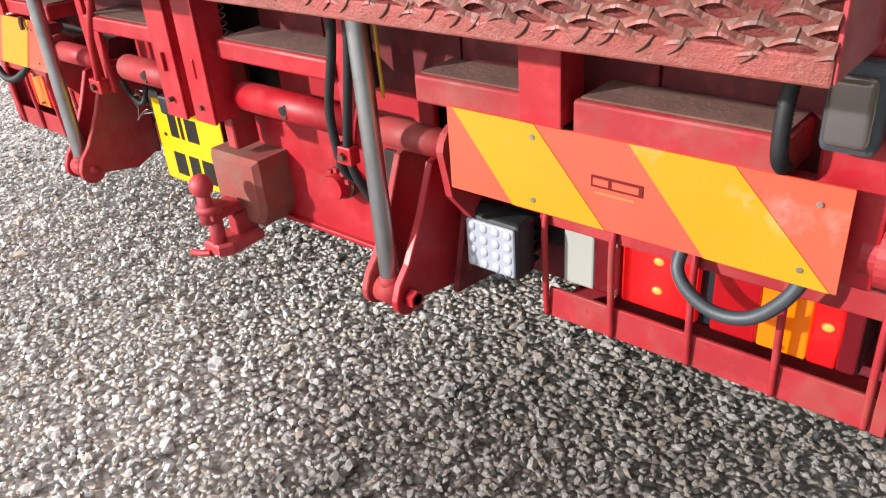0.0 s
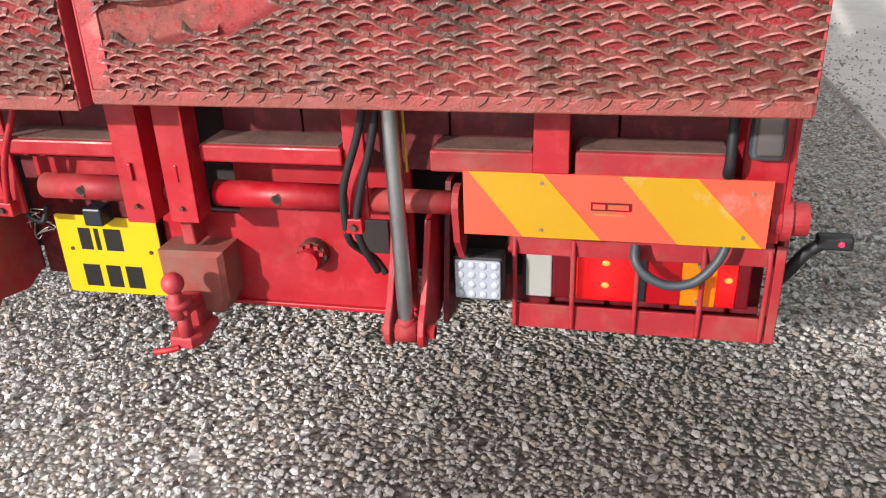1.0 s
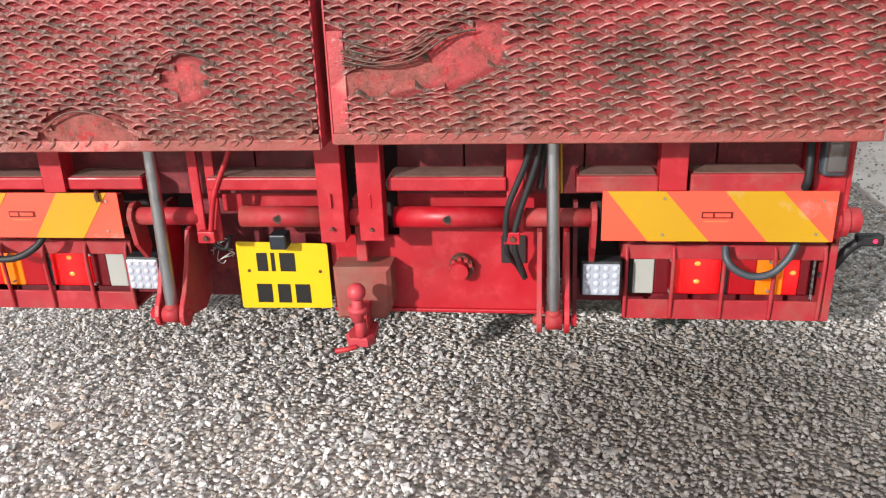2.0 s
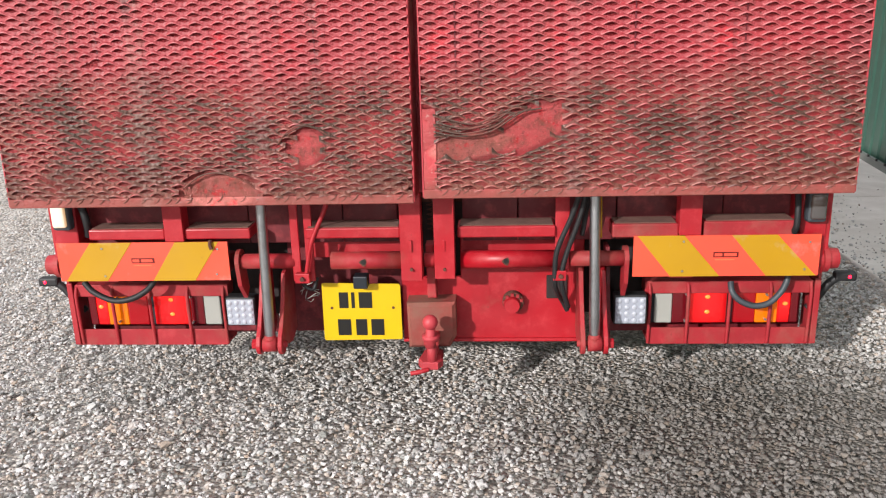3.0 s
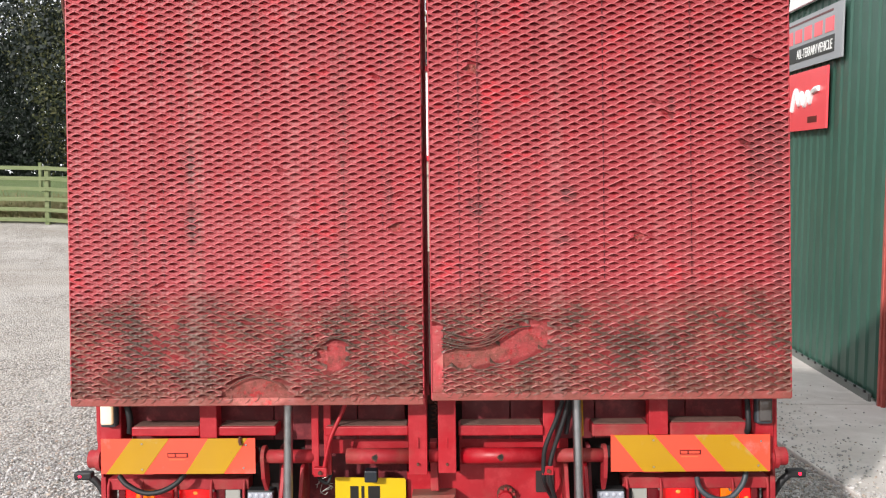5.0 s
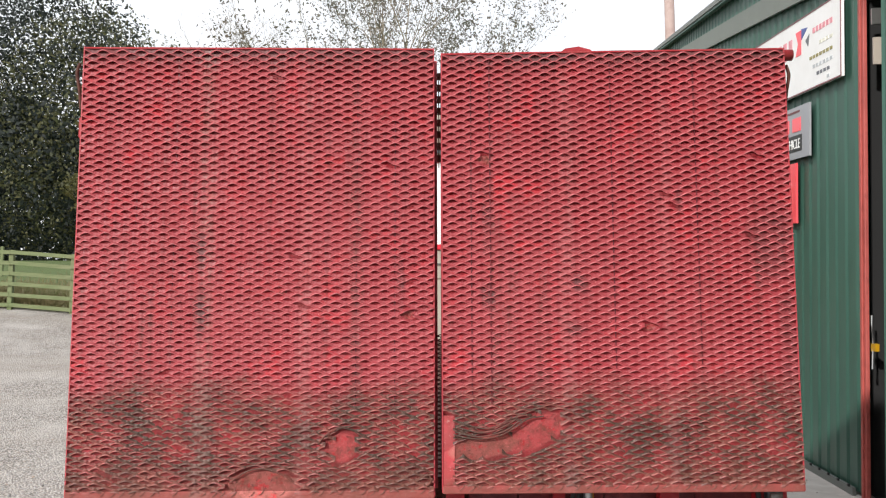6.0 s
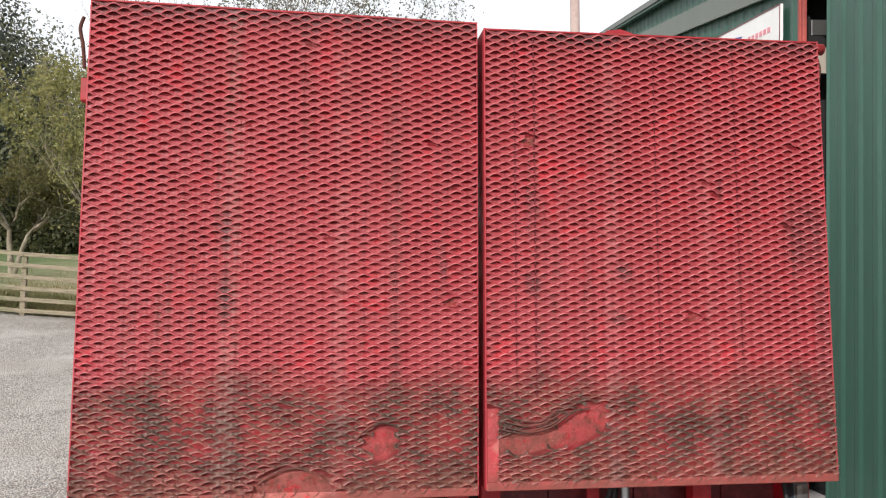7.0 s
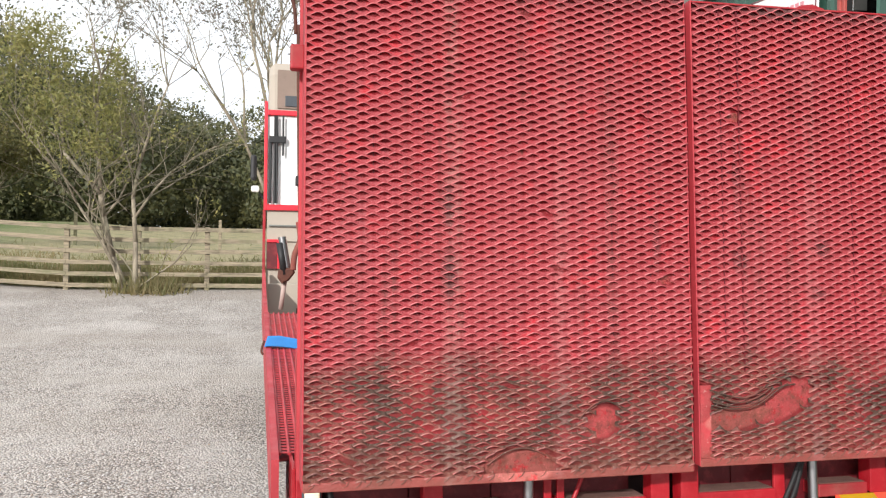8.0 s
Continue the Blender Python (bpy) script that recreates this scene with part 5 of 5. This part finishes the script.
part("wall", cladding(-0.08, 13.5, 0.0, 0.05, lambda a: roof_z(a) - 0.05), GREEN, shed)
part("base_flashing", on_wall(bbox(0.06, 13.5, 0.035, 0.06, 0.022, 0.09)), TRIM_GREY, shed)
for k in range(24):
    a = 0.13 + 0.245 * k
    part("fixing", on_wall(bbox(a - 0.014, a + 0.014, 0.06, 0.075, 0.085, 0.105)), BLACK, shed)
part("barge_board", on_wall(bslab([(-4, roof_z(-4)), (13.6, roof_z(13.6)), (13.6, roof_z(13.6) - 0.12), (-4, roof_z(-4) - 0.12)], 1, 0.08, 0.14)), GREEN, shed)
part("rake_band", on_wall(bslab([(-4, 3.66), (13.5, 7.9), (13.5, 7.62), (-4, 3.42)], 1, 0.04, 0.075)), RAKE_GREY, shed)
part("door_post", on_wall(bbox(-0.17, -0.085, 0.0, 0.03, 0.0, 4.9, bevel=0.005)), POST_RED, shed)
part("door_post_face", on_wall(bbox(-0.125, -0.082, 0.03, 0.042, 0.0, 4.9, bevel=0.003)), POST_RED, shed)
part("sliding_door", cladding(-5.6, -0.80, 0.12, 0.06, lambda a: 4.6), GREEN, shed)
part("door_rail", on_wall(bbox(-5.4, 0.3, 0.1, 0.2, 4.6, 4.72)), TRIM_GREY, shed)
# inner faces added unseen, painted near black for the shade behind the door
part("inside_wall", on_wall(bbox(-6.0, 0.3, -4.2, -4.1, 0, 5.2)), ROOM_SHADE, shed)
part("inside_floor", on_wall(bbox(-6.0, 13.5, -4.1, -0.1, 0.0, 0.03)), ROOM_SHADE, shed)
part("inside_roof", on_wall(bbox(-6.0, 0.3, -4.1, -0.05, 5.0, 5.1)), ROOM_SHADE, shed)
part("inside_end", on_wall(bbox(-6.1, -6.0, -4.1, 0.1, 0.0, 5.0)), ROOM_SHADE, shed)
part("side_return", on_wall(bbox(0.02, 0.10, -4.1, -0.1, 0, 5.0)), ROOM_SHADE, shed)
part("far_gable", on_wall(bbox(13.4, 13.5, -12, 0, 0, 8.1)), GREEN, shed)
part("roof", on_wall(bslab([(-6, roof_z(-6)), (13.7, roof_z(13.7)), (13.7, roof_z(13.7) - 0.08), (-6, roof_z(-6) - 0.08)], 1, -12, 0.16)), TRIM_GREY, shed)
part("padlock_chain", on_wall(btube([(-0.27, 0.02, 1.5), (-0.30, 0.03, 1.42), (-0.29, 0.02, 1.28), (-0.33, 0.04, 1.08)], 0.008, 6)), ZINC, shed)
part("hasp", on_wall(bbox(-0.36, -0.27, 0.0, 0.03, 1.22, 1.28)), YELLOW, shed)
part("latch", on_wall(bbox(-0.27, -0.25, -0.12, 0.0, 3.86, 3.99)), ZINC, shed)
part("inner_board", on_wall(bbox(-0.30, -0.28, -0.6, 0.0, 3.52, 3.74)), CREAM, shed)


def letters(text, a, z, size, out, mat, parent):
    """Lettering with the built-in font, laid along the shed's front and read from the yard."""
    cu = bpy.data.curves.new("lettering", "FONT")
    cu.body, cu.size, cu.extrude, cu.align_x = text, size, 0.003, "RIGHT"
    ob = new("lettering", cu)
    me = bpy.data.meshes.new_from_object(ob.evaluated_get(bpy.context.evaluated_depsgraph_get()))
    bpy.data.objects.remove(ob)
    bm = bmesh.new()
    bm.from_mesh(me)
    for v in bm.verts:
        x, y, t = v.co
        v.co = wall_at(a - x, out + t, (z + y) * (1 + 0.04 * max(a - x - 0.2, 0)))
    return part("lettering", bm, mat, parent)


def on_sign(bm):
    """As on_wall, with the boards' heights growing along the wall to fit the camera's view."""
    for v in bm.verts:
        v.co.z *= 1 + 0.04 * max(v.co.x - 0.2, 0)
    return on_wall(bm)


sign = thing("sign_board", wall_at(1.6, 0.1, 3.6), "white trade sign with a list of coloured marks", "sign")
part("panel", on_sign(bbox(0.2, 4.2, 0.05, 0.075, 3.58, 4.32)), WHITE, sign)
for a0, a1, z0, z1 in ((0.2, 4.2, 3.58, 3.592), (0.2, 4.2, 4.308, 4.32), (0.2, 0.215, 3.592, 4.308)):
    part("border", on_sign(bbox(a0, a1, 0.075, 0.08, z0, z1)), SIGN_MAROON, sign)
for row, z, mat in ((0, 4.10, SIGN_ROSE), (1, 3.97, SIGN_PALE), (2, 3.86, SIGN_OLIVE), (3, 3.77, SIGN_MIST), (4, 3.69, SIGN_SLATE), (5, 3.62, SIGN_MIST)):
    for k in range((6, 4, 7, 6, 4, 1)[row]):
        a = 0.42 + 0.095 * k + (0.08 if row > 3 else 0)
        part("bar", on_sign(bbox(a, a + 0.065, 0.075, 0.079, z, z + (0.05 if row == 0 else 0.03))), mat, sign)
part("emblem", on_sign(bslab([(1.32, 4.2), (1.5, 4.2), (1.42, 4.08), (1.5, 3.96), (1.32, 3.96)], 1, 0.075, 0.079)), SIGN_RED, sign)
part("emblem", on_sign(bslab([(1.12, 4.19), (1.31, 4.21), (1.31, 4.1)], 1, 0.075, 0.079)), SIGN_BLUE, sign)
part("emblem", on_sign(bslab([(1.06, 4.12), (1.18, 4.07), (1.1, 4.0)], 1, 0.075, 0.079)), SIGN_SLATE, sign)
for k in range(7):
    part("bar", on_sign(bbox(1.62 + 0.2 * k, 1.74 + 0.2 * k, 0.075, 0.079, 3.97, 4.16)), SIGN_ROSE, sign)
sign = thing("sign_board", wall_at(2.2, 0.1, 3.05), "grey sign with red marks and a black strip", "sign")
part("panel", on_sign(bbox(1.1, 4.0, 0.05, 0.07, 2.96, 3.47)), SIGN_GREY, sign)
part("strip", on_sign(bbox(1.33, 3.8, 0.07, 0.074, 3.03, 3.19)), INK, sign)
for k in range(5):
    part("bar", on_sign(bbox(1.36 + k * 0.4, 1.64 + k * 0.4, 0.07, 0.075, 3.225, 3.36)), SIGN_RED, sign)
part("stripe", on_sign(bbox(1.4, 3.9, 0.07, 0.073, 3.41, 3.43)), INK_RED, sign)
letters("ALL-TERRAIN VEHICLE", 1.38, 3.06, 0.135, 0.0745, WHITE, sign)
sign = thing("sign_board", wall_at(2.2, 0.1, 2.45), "red sign with white flowing script marks", "sign")
part("panel", on_sign(bbox(1.53, 3.2, 0.05, 0.07, 2.33, 2.92)), SIGN_RED, sign)
part("flourish", on_sign(btube([(1.78, 0.075, 2.72), (2.0, 0.075, 2.70), (2.1, 0.075, 2.60), (2.2, 0.075, 2.70), (2.32, 0.075, 2.58), (2.45, 0.075, 2.70), (2.55, 0.075, 2.6), (2.7, 0.075, 2.74), (2.85, 0.075, 2.54)], 0.03, 6)), WHITE, sign)
part("bar", on_sign(bbox(1.85, 2.2, 0.07, 0.074, 2.40, 2.46)), INK_RED, sign)

# ---- fence ----
fence = thing("fence", (-9, 15.0, 1.65), "weathered grey timber post and rail fence", "fence")
FY = 15.0
rng = random.Random(3)
xs = [-2.46 + 1.36 * k for k in range(-18, 8)]
for k, x in enumerate(xs):
    z = float(height(x, FY))
    part("post", bbox(x - 0.05, x + 0.05, FY - 0.05, FY + 0.05, z - 0.2, z + 1.29 + rng.uniform(-0.03, 0.04), bevel=0.008), TIMBER, fence)
for x, x2 in zip(xs, xs[1:]):
    for k in range(6):
        za, zb = (float(height(q, FY)) + 0.08 + 0.232 * k + rng.uniform(-0.007, 0.007) for q in (x, x2))
        bm = bmesh.new()
        slab(bm, [(x + 0.002, za - 0.042), (x2 - 0.002, zb - 0.042), (x2 - 0.002, zb + 0.042), (x + 0.002, za + 0.042)], 1, FY - 0.085 - 0.003 * k, FY - 0.052)
        part("rail", bm, TIMBER, fence)
for x in (-15.3, -11.4, -7.3, -2.7, 0.4):
    z = float(height(x, 26))
    st = thing("field_post", (x, 26, z), "pale slim wooden stake in the field", "post", "stakes in the field")
    part("stake", bbox(x - 0.05, x + 0.05, 25.95, 26.05, z - 0.1, z + 1.05, bevel=0.01), TIMBER, st)

# ---- trees ----


def tree(place, label, stems, seed, leaf_mat, leaves, leaf_size, spread, depth=5, taper=0.72, crooked=(), leafy=None):
    """Stems split into limbs and twigs; leaves sit along the twigs only."""
    rng = random.Random(seed)
    t = thing("tree", place, label, "tree")
    bm = bmesh.new()
    tips = []

    def limb(p, d, r, length, level):
        n = 4 if level < 2 else 3
        seg = 8 if level < 2 else 5 if level < 4 else 3
        ring = None
        for k in range(n + 1):
            f = k / n
            rr = r * (1 - 0.42 * f)
            u = d.orthogonal().normalized()
            w = d.cross(u).normalized()
            cur = [bm.verts.new(p + rr * (math.cos(2 * math.pi * q / seg) * u + math.sin(2 * math.pi * q / seg) * w)) for q in range(seg)]
            if ring:
                for q in range(seg):
                    bm.faces.new((ring[q], ring[(q + 1) % seg], cur[(q + 1) % seg], cur[q]))
            ring = cur
            if k < n:
                p = p + d * (length / n)
                bend = 0.10 + 0.05 * level
                d = (d + Vector((rng.uniform(-bend, bend), rng.uniform(-bend, bend), rng.uniform(-bend, bend) + 0.03))).normalized()
                if level >= 3:
                    tips.append((p.copy(), d.copy()))
                if level >= 1 and k >= 1 and level < depth and rng.random() < 0.75:
                    side = Vector((rng.uniform(-1, 1), rng.uniform(-1, 1), rng.uniform(-0.3, 0.9)))
                    limb(p.copy(), (d * 0.65 + side * spread).normalized(), rr * 0.55, length * rng.uniform(0.55, 0.75), level + 1)
        if level < depth:
            for _ in range(2 if level else 3):
                side = Vector((rng.uniform(-1, 1), rng.uniform(-1, 1), rng.uniform(-0.35, 0.7)))
                limb(p.copy(), (d + side * spread).normalized(), r * 0.58 * rng.uniform(0.75, 1), length * taper * rng.uniform(0.75, 1.15), level + 1)

    for path, r in crooked:
        # a crooked main stem along given turns, with branches on its upper part
        pts = [Vector(place) + Vector((x, rng.uniform(-0.12, 0.12), z)) for x, z in path]
        seen = len(pts) - 1
        for k in range(seen):
            rod(bm, pts[k], pts[k + 1], r * (1 - 0.72 * k / seen), r * (1 - 0.72 * (k + 1) / seen), 9)
        for k in range(1, len(pts)):
            d = (pts[k] - pts[k - 1]).normalized()
            for _ in range(1 if k < 2 else 2 if k < seen else 4):
                side = Vector((rng.uniform(-1, 1), rng.uniform(-1, 1), rng.uniform(-0.3, 0.7)))
                f = rng.random()
                limb(pts[k - 1].lerp(pts[k], f if k < seen else 1.0), (d * (0.6 if k < seen else 1.5) + side).normalized(), r * (0.34 if k < seen else 0.26), rng.uniform(0.8, 1.5), 2)
    for d, r, length in stems:
        limb(Vector(place) - Vector((0, 0, 0.15)), Vector(d).normalized(), r, length, 0)
    part("trunk", bm, BARK, t, smooth=True)
    gen = np.random.default_rng(seed)
    if leafy:
        tips = [q for q in tips if leafy(q[0] - Vector(place)) > rng.random()]
    pick = gen.integers(0, len(tips), leaves)
    c = np.array([tips[i][0] for i in pick]) + gen.normal(0, leaf_size * 1.8, (leaves, 3))
    u = gen.normal(size=(leaves, 3))
    u /= np.linalg.norm(u, axis=1, keepdims=True)
    w = np.cross(u, gen.normal(size=(leaves, 3)))
    w /= np.linalg.norm(w, axis=1, keepdims=True)
    s = leaf_size * gen.uniform(0.6, 1.3, (leaves, 1))
    fold = np.cross(u, w) * s * 0.25
    v = np.stack([c - u * s, c + w * s * 0.45 + fold, c + u * s, c - w * s * 0.45 + fold], 1).reshape(-1, 3)
    f = np.array([(0, 1, 2), (0, 2, 3)])[None] + 4 * np.arange(leaves)[:, None, None]
    under(raw("crown", v, f.reshape(-1, 3), leaf_mat), t)
    return t


def gz(x, y):
    return float(height(x, y))


STEMS = (([(-0.15, -0.1), (-0.35, 0.5), (-0.62, 1.04), (-1.05, 1.75), (-1.32, 2.3)], 0.05), ([(-0.1, -0.1), (-0.4, 0.7), (-0.57, 1.5), (-0.62, 2.0), (-0.72, 3.0), (-0.76, 3.8), (-0.66, 4.3)], 0.07),
         ([(-0.62, 1.95), (-1.3, 2.72), (-1.42, 3.3), (-1.55, 3.8)], 0.04), ([(0.05, -0.1), (0.03, 1.0), (-0.02, 1.9), (0.08, 2.6), (0.32, 3.34), (0.6, 4.2)], 0.055), ([(0.02, 1.5), (0.35, 2.0), (0.68, 2.45), (0.95, 2.6)], 0.03))
tree((-3.86, 14.6, gz(-3.86, 14.6)), "crooked many-stemmed pale tree with thin yellow-green leaves", [], 12, LEAF_PALE, 11000, 0.042, 0.8, depth=5, crooked=STEMS,
     leafy=lambda q: 0.0 if q.z > 5.1 else 1.0 if q.x < -0.2 and q.z > 2.6 else 0.08)
tree((-0.5, 24.0, gz(-0.5, 24)), "tall sparse autumn tree with bare twigs", [((-0.1, 0, 1), 0.11, 4.4), ((0.14, 0.1, 1), 0.1, 4.2), ((-0.26, 0, 1), 0.08, 4.0), ((0.3, 0.1, 1), 0.08, 4.0)], 21, LEAF_SPARSE, 9000, 0.066, 0.55)
tree((-9.6, 23.0, gz(-9.6, 23.0)), "bushy olive-green tree behind the fence", [((-0.1, 0, 1), 0.11, 1.55), ((0.25, 0, 1), 0.09, 1.45)], 8, LEAF_OLIVE, 16000, 0.05, 0.8)


def woodland(firs):
    """Far woods as many leaf clumps on rounded crowns; uncountable, so one object."""
    gen = np.random.default_rng(4)
    cs, rs, mats = [], [], []
    for k in range(64):
        x = gen.uniform(-46, 14)
        y = gen.uniform(42, 62)
        far = (y + 2.5) / 47.5
        h = (11.0 + 0.2 * min(max(-x / far, 0), 13) + 0.85 * min(max(-x / far - 13, 0), 11)) * far - gen.uniform(0, 2.2) - gz(x, y)
        h = max(h, 4.2)
        cs.append((x, y, gz(x, y), h))
    V, F = [], []
    count = 0
    for x, y, z, h in cs:
        # split by bearing from the camera: trees far left get the near-black leaves
        if (x / (y + 2.8) < -0.46) != firs:
            continue
        n = 5000
        d = gen.normal(size=(n, 3))
        d /= np.linalg.norm(d, axis=1, keepdims=True)
        lump = 1 + 0.22 * np.sin(d[:, 0] * 5 + x) * np.sin(d[:, 2] * 6 + y) + gen.normal(0, 0.07, n)
        rx = 1.6 + h * 0.24
        c = np.stack([x + d[:, 0] * rx * lump, y + d[:, 1] * rx * lump, z + h * 0.52 + d[:, 2] * h * 0.52 * lump], -1)
        u = gen.normal(size=(n, 3))
        u /= np.linalg.norm(u, axis=1, keepdims=True)
        w = np.cross(u, d)
        w /= np.linalg.norm(w, axis=1, keepdims=True) + 1e-6
        s = gen.uniform(0.08, 0.18, (n, 1))
        V.append(np.stack([c - u * s, c + w * s * 0.6, c + u * s, c - w * s * 0.6], 1).reshape(-1, 3))
        F.append(np.array([(0, 1, 2, 3)]) + 4 * np.arange(n)[:, None] + count)
        count += 4 * n
    return np.concatenate(V), np.concatenate(F)


v, f = woodland(False)
tagged(raw("woodland", v, f, LEAF_WOOD), "olive green mixed woodland beyond the field", "woods", kind="stuff")
v, f = woodland(True)
tagged(raw("fir_wood", v, f, LEAF_FIR), "almost black dense fir wood beyond the field", "woods", kind="stuff")


def far_hill():
    """A wooded ridge behind the near crowns."""
    gen = np.random.default_rng(9)
    n = 60000
    x = gen.uniform(-110, 50, n)
    top = 14.5 + 5 * smooth01((-x - 22) / 16) + 1.3 * np.sin(x * 0.35) + 0.9 * np.sin(x * 0.9 + 1)
    t = gen.random(n)
    y = 64 + 6 * (1 - t) + gen.normal(0, 0.6, n)
    z = 2.5 + t * (top - 2.5)
    c = np.stack([x, y, z], -1)
    u = gen.normal(size=(n, 3))
    u /= np.linalg.norm(u, axis=1, keepdims=True)
    w = np.cross(u, gen.normal(size=(n, 3)))
    w /= np.linalg.norm(w, axis=1, keepdims=True)
    s = gen.uniform(0.25, 0.6, (n, 1))
    v = np.stack([c - u * s, c + w * s * 0.6, c + u * s, c - w * s * 0.6], 1).reshape(-1, 3)
    return v, np.array([(0, 1, 2, 3)]) + 4 * np.arange(n)[:, None]


v, f = far_hill()
tagged(raw("wooded_ridge", v, f, LEAF_HAZY), "haze-toned conifer ridge far behind the field", "woods", kind="stuff")


def long_grass():
    gen = np.random.default_rng(6)
    n = 42000
    x = gen.uniform(-22, 6, n)
    y = 15.12 + gen.exponential(1.3, n)
    clump = 0.5 + 0.5 * np.sin(x * 1.7) * np.sin(x * 0.63 + 1)
    h = gen.uniform(0.15, 0.6, n) * (0.35 + 0.65 * clump)
    # weeds crowding the tree's foot
    x[:800] = np.where(gen.random(800) < 0.5, -3.8, -3.3) + gen.normal(0, 0.22, 800)
    y[:800] = 14.6 + gen.normal(0, 0.25, 800)
    h[:800] = gen.uniform(0.05, 0.16, 800) + 0.35 * gen.random(800) ** 3
    z = height(x, y)
    lean = gen.normal(0, 0.12, (n, 2))
    a = np.stack([x - 0.012, y, z], -1)
    b = np.stack([x + 0.012, y, z], -1)
    c = np.stack([x + lean[:, 0], y + lean[:, 1], z + h], -1)
    v = np.stack([a, b, c], 1).reshape(-1, 3)
    return v, np.arange(3 * n).reshape(-1, 3)


v, f = long_grass()
tagged(raw("long_grass", v, f, GRASS), "tall dry grass and weeds along the fence", "grass", kind="stuff")

pole = thing("utility_pole", (8.3, 24, 0), "tall weathered pinkish-grey utility pole beyond the shed", "pole")
part("shaft", brod((8.3, 24, -0.3), (8.3, 24, 14.5), 0.2, 0.165, seg=14), POLE_GREY, pole, smooth=True)
part("plate", bbox(8.2, 8.4, 23.78, 23.84, 10.1, 10.55), DARK_BOX, pole)
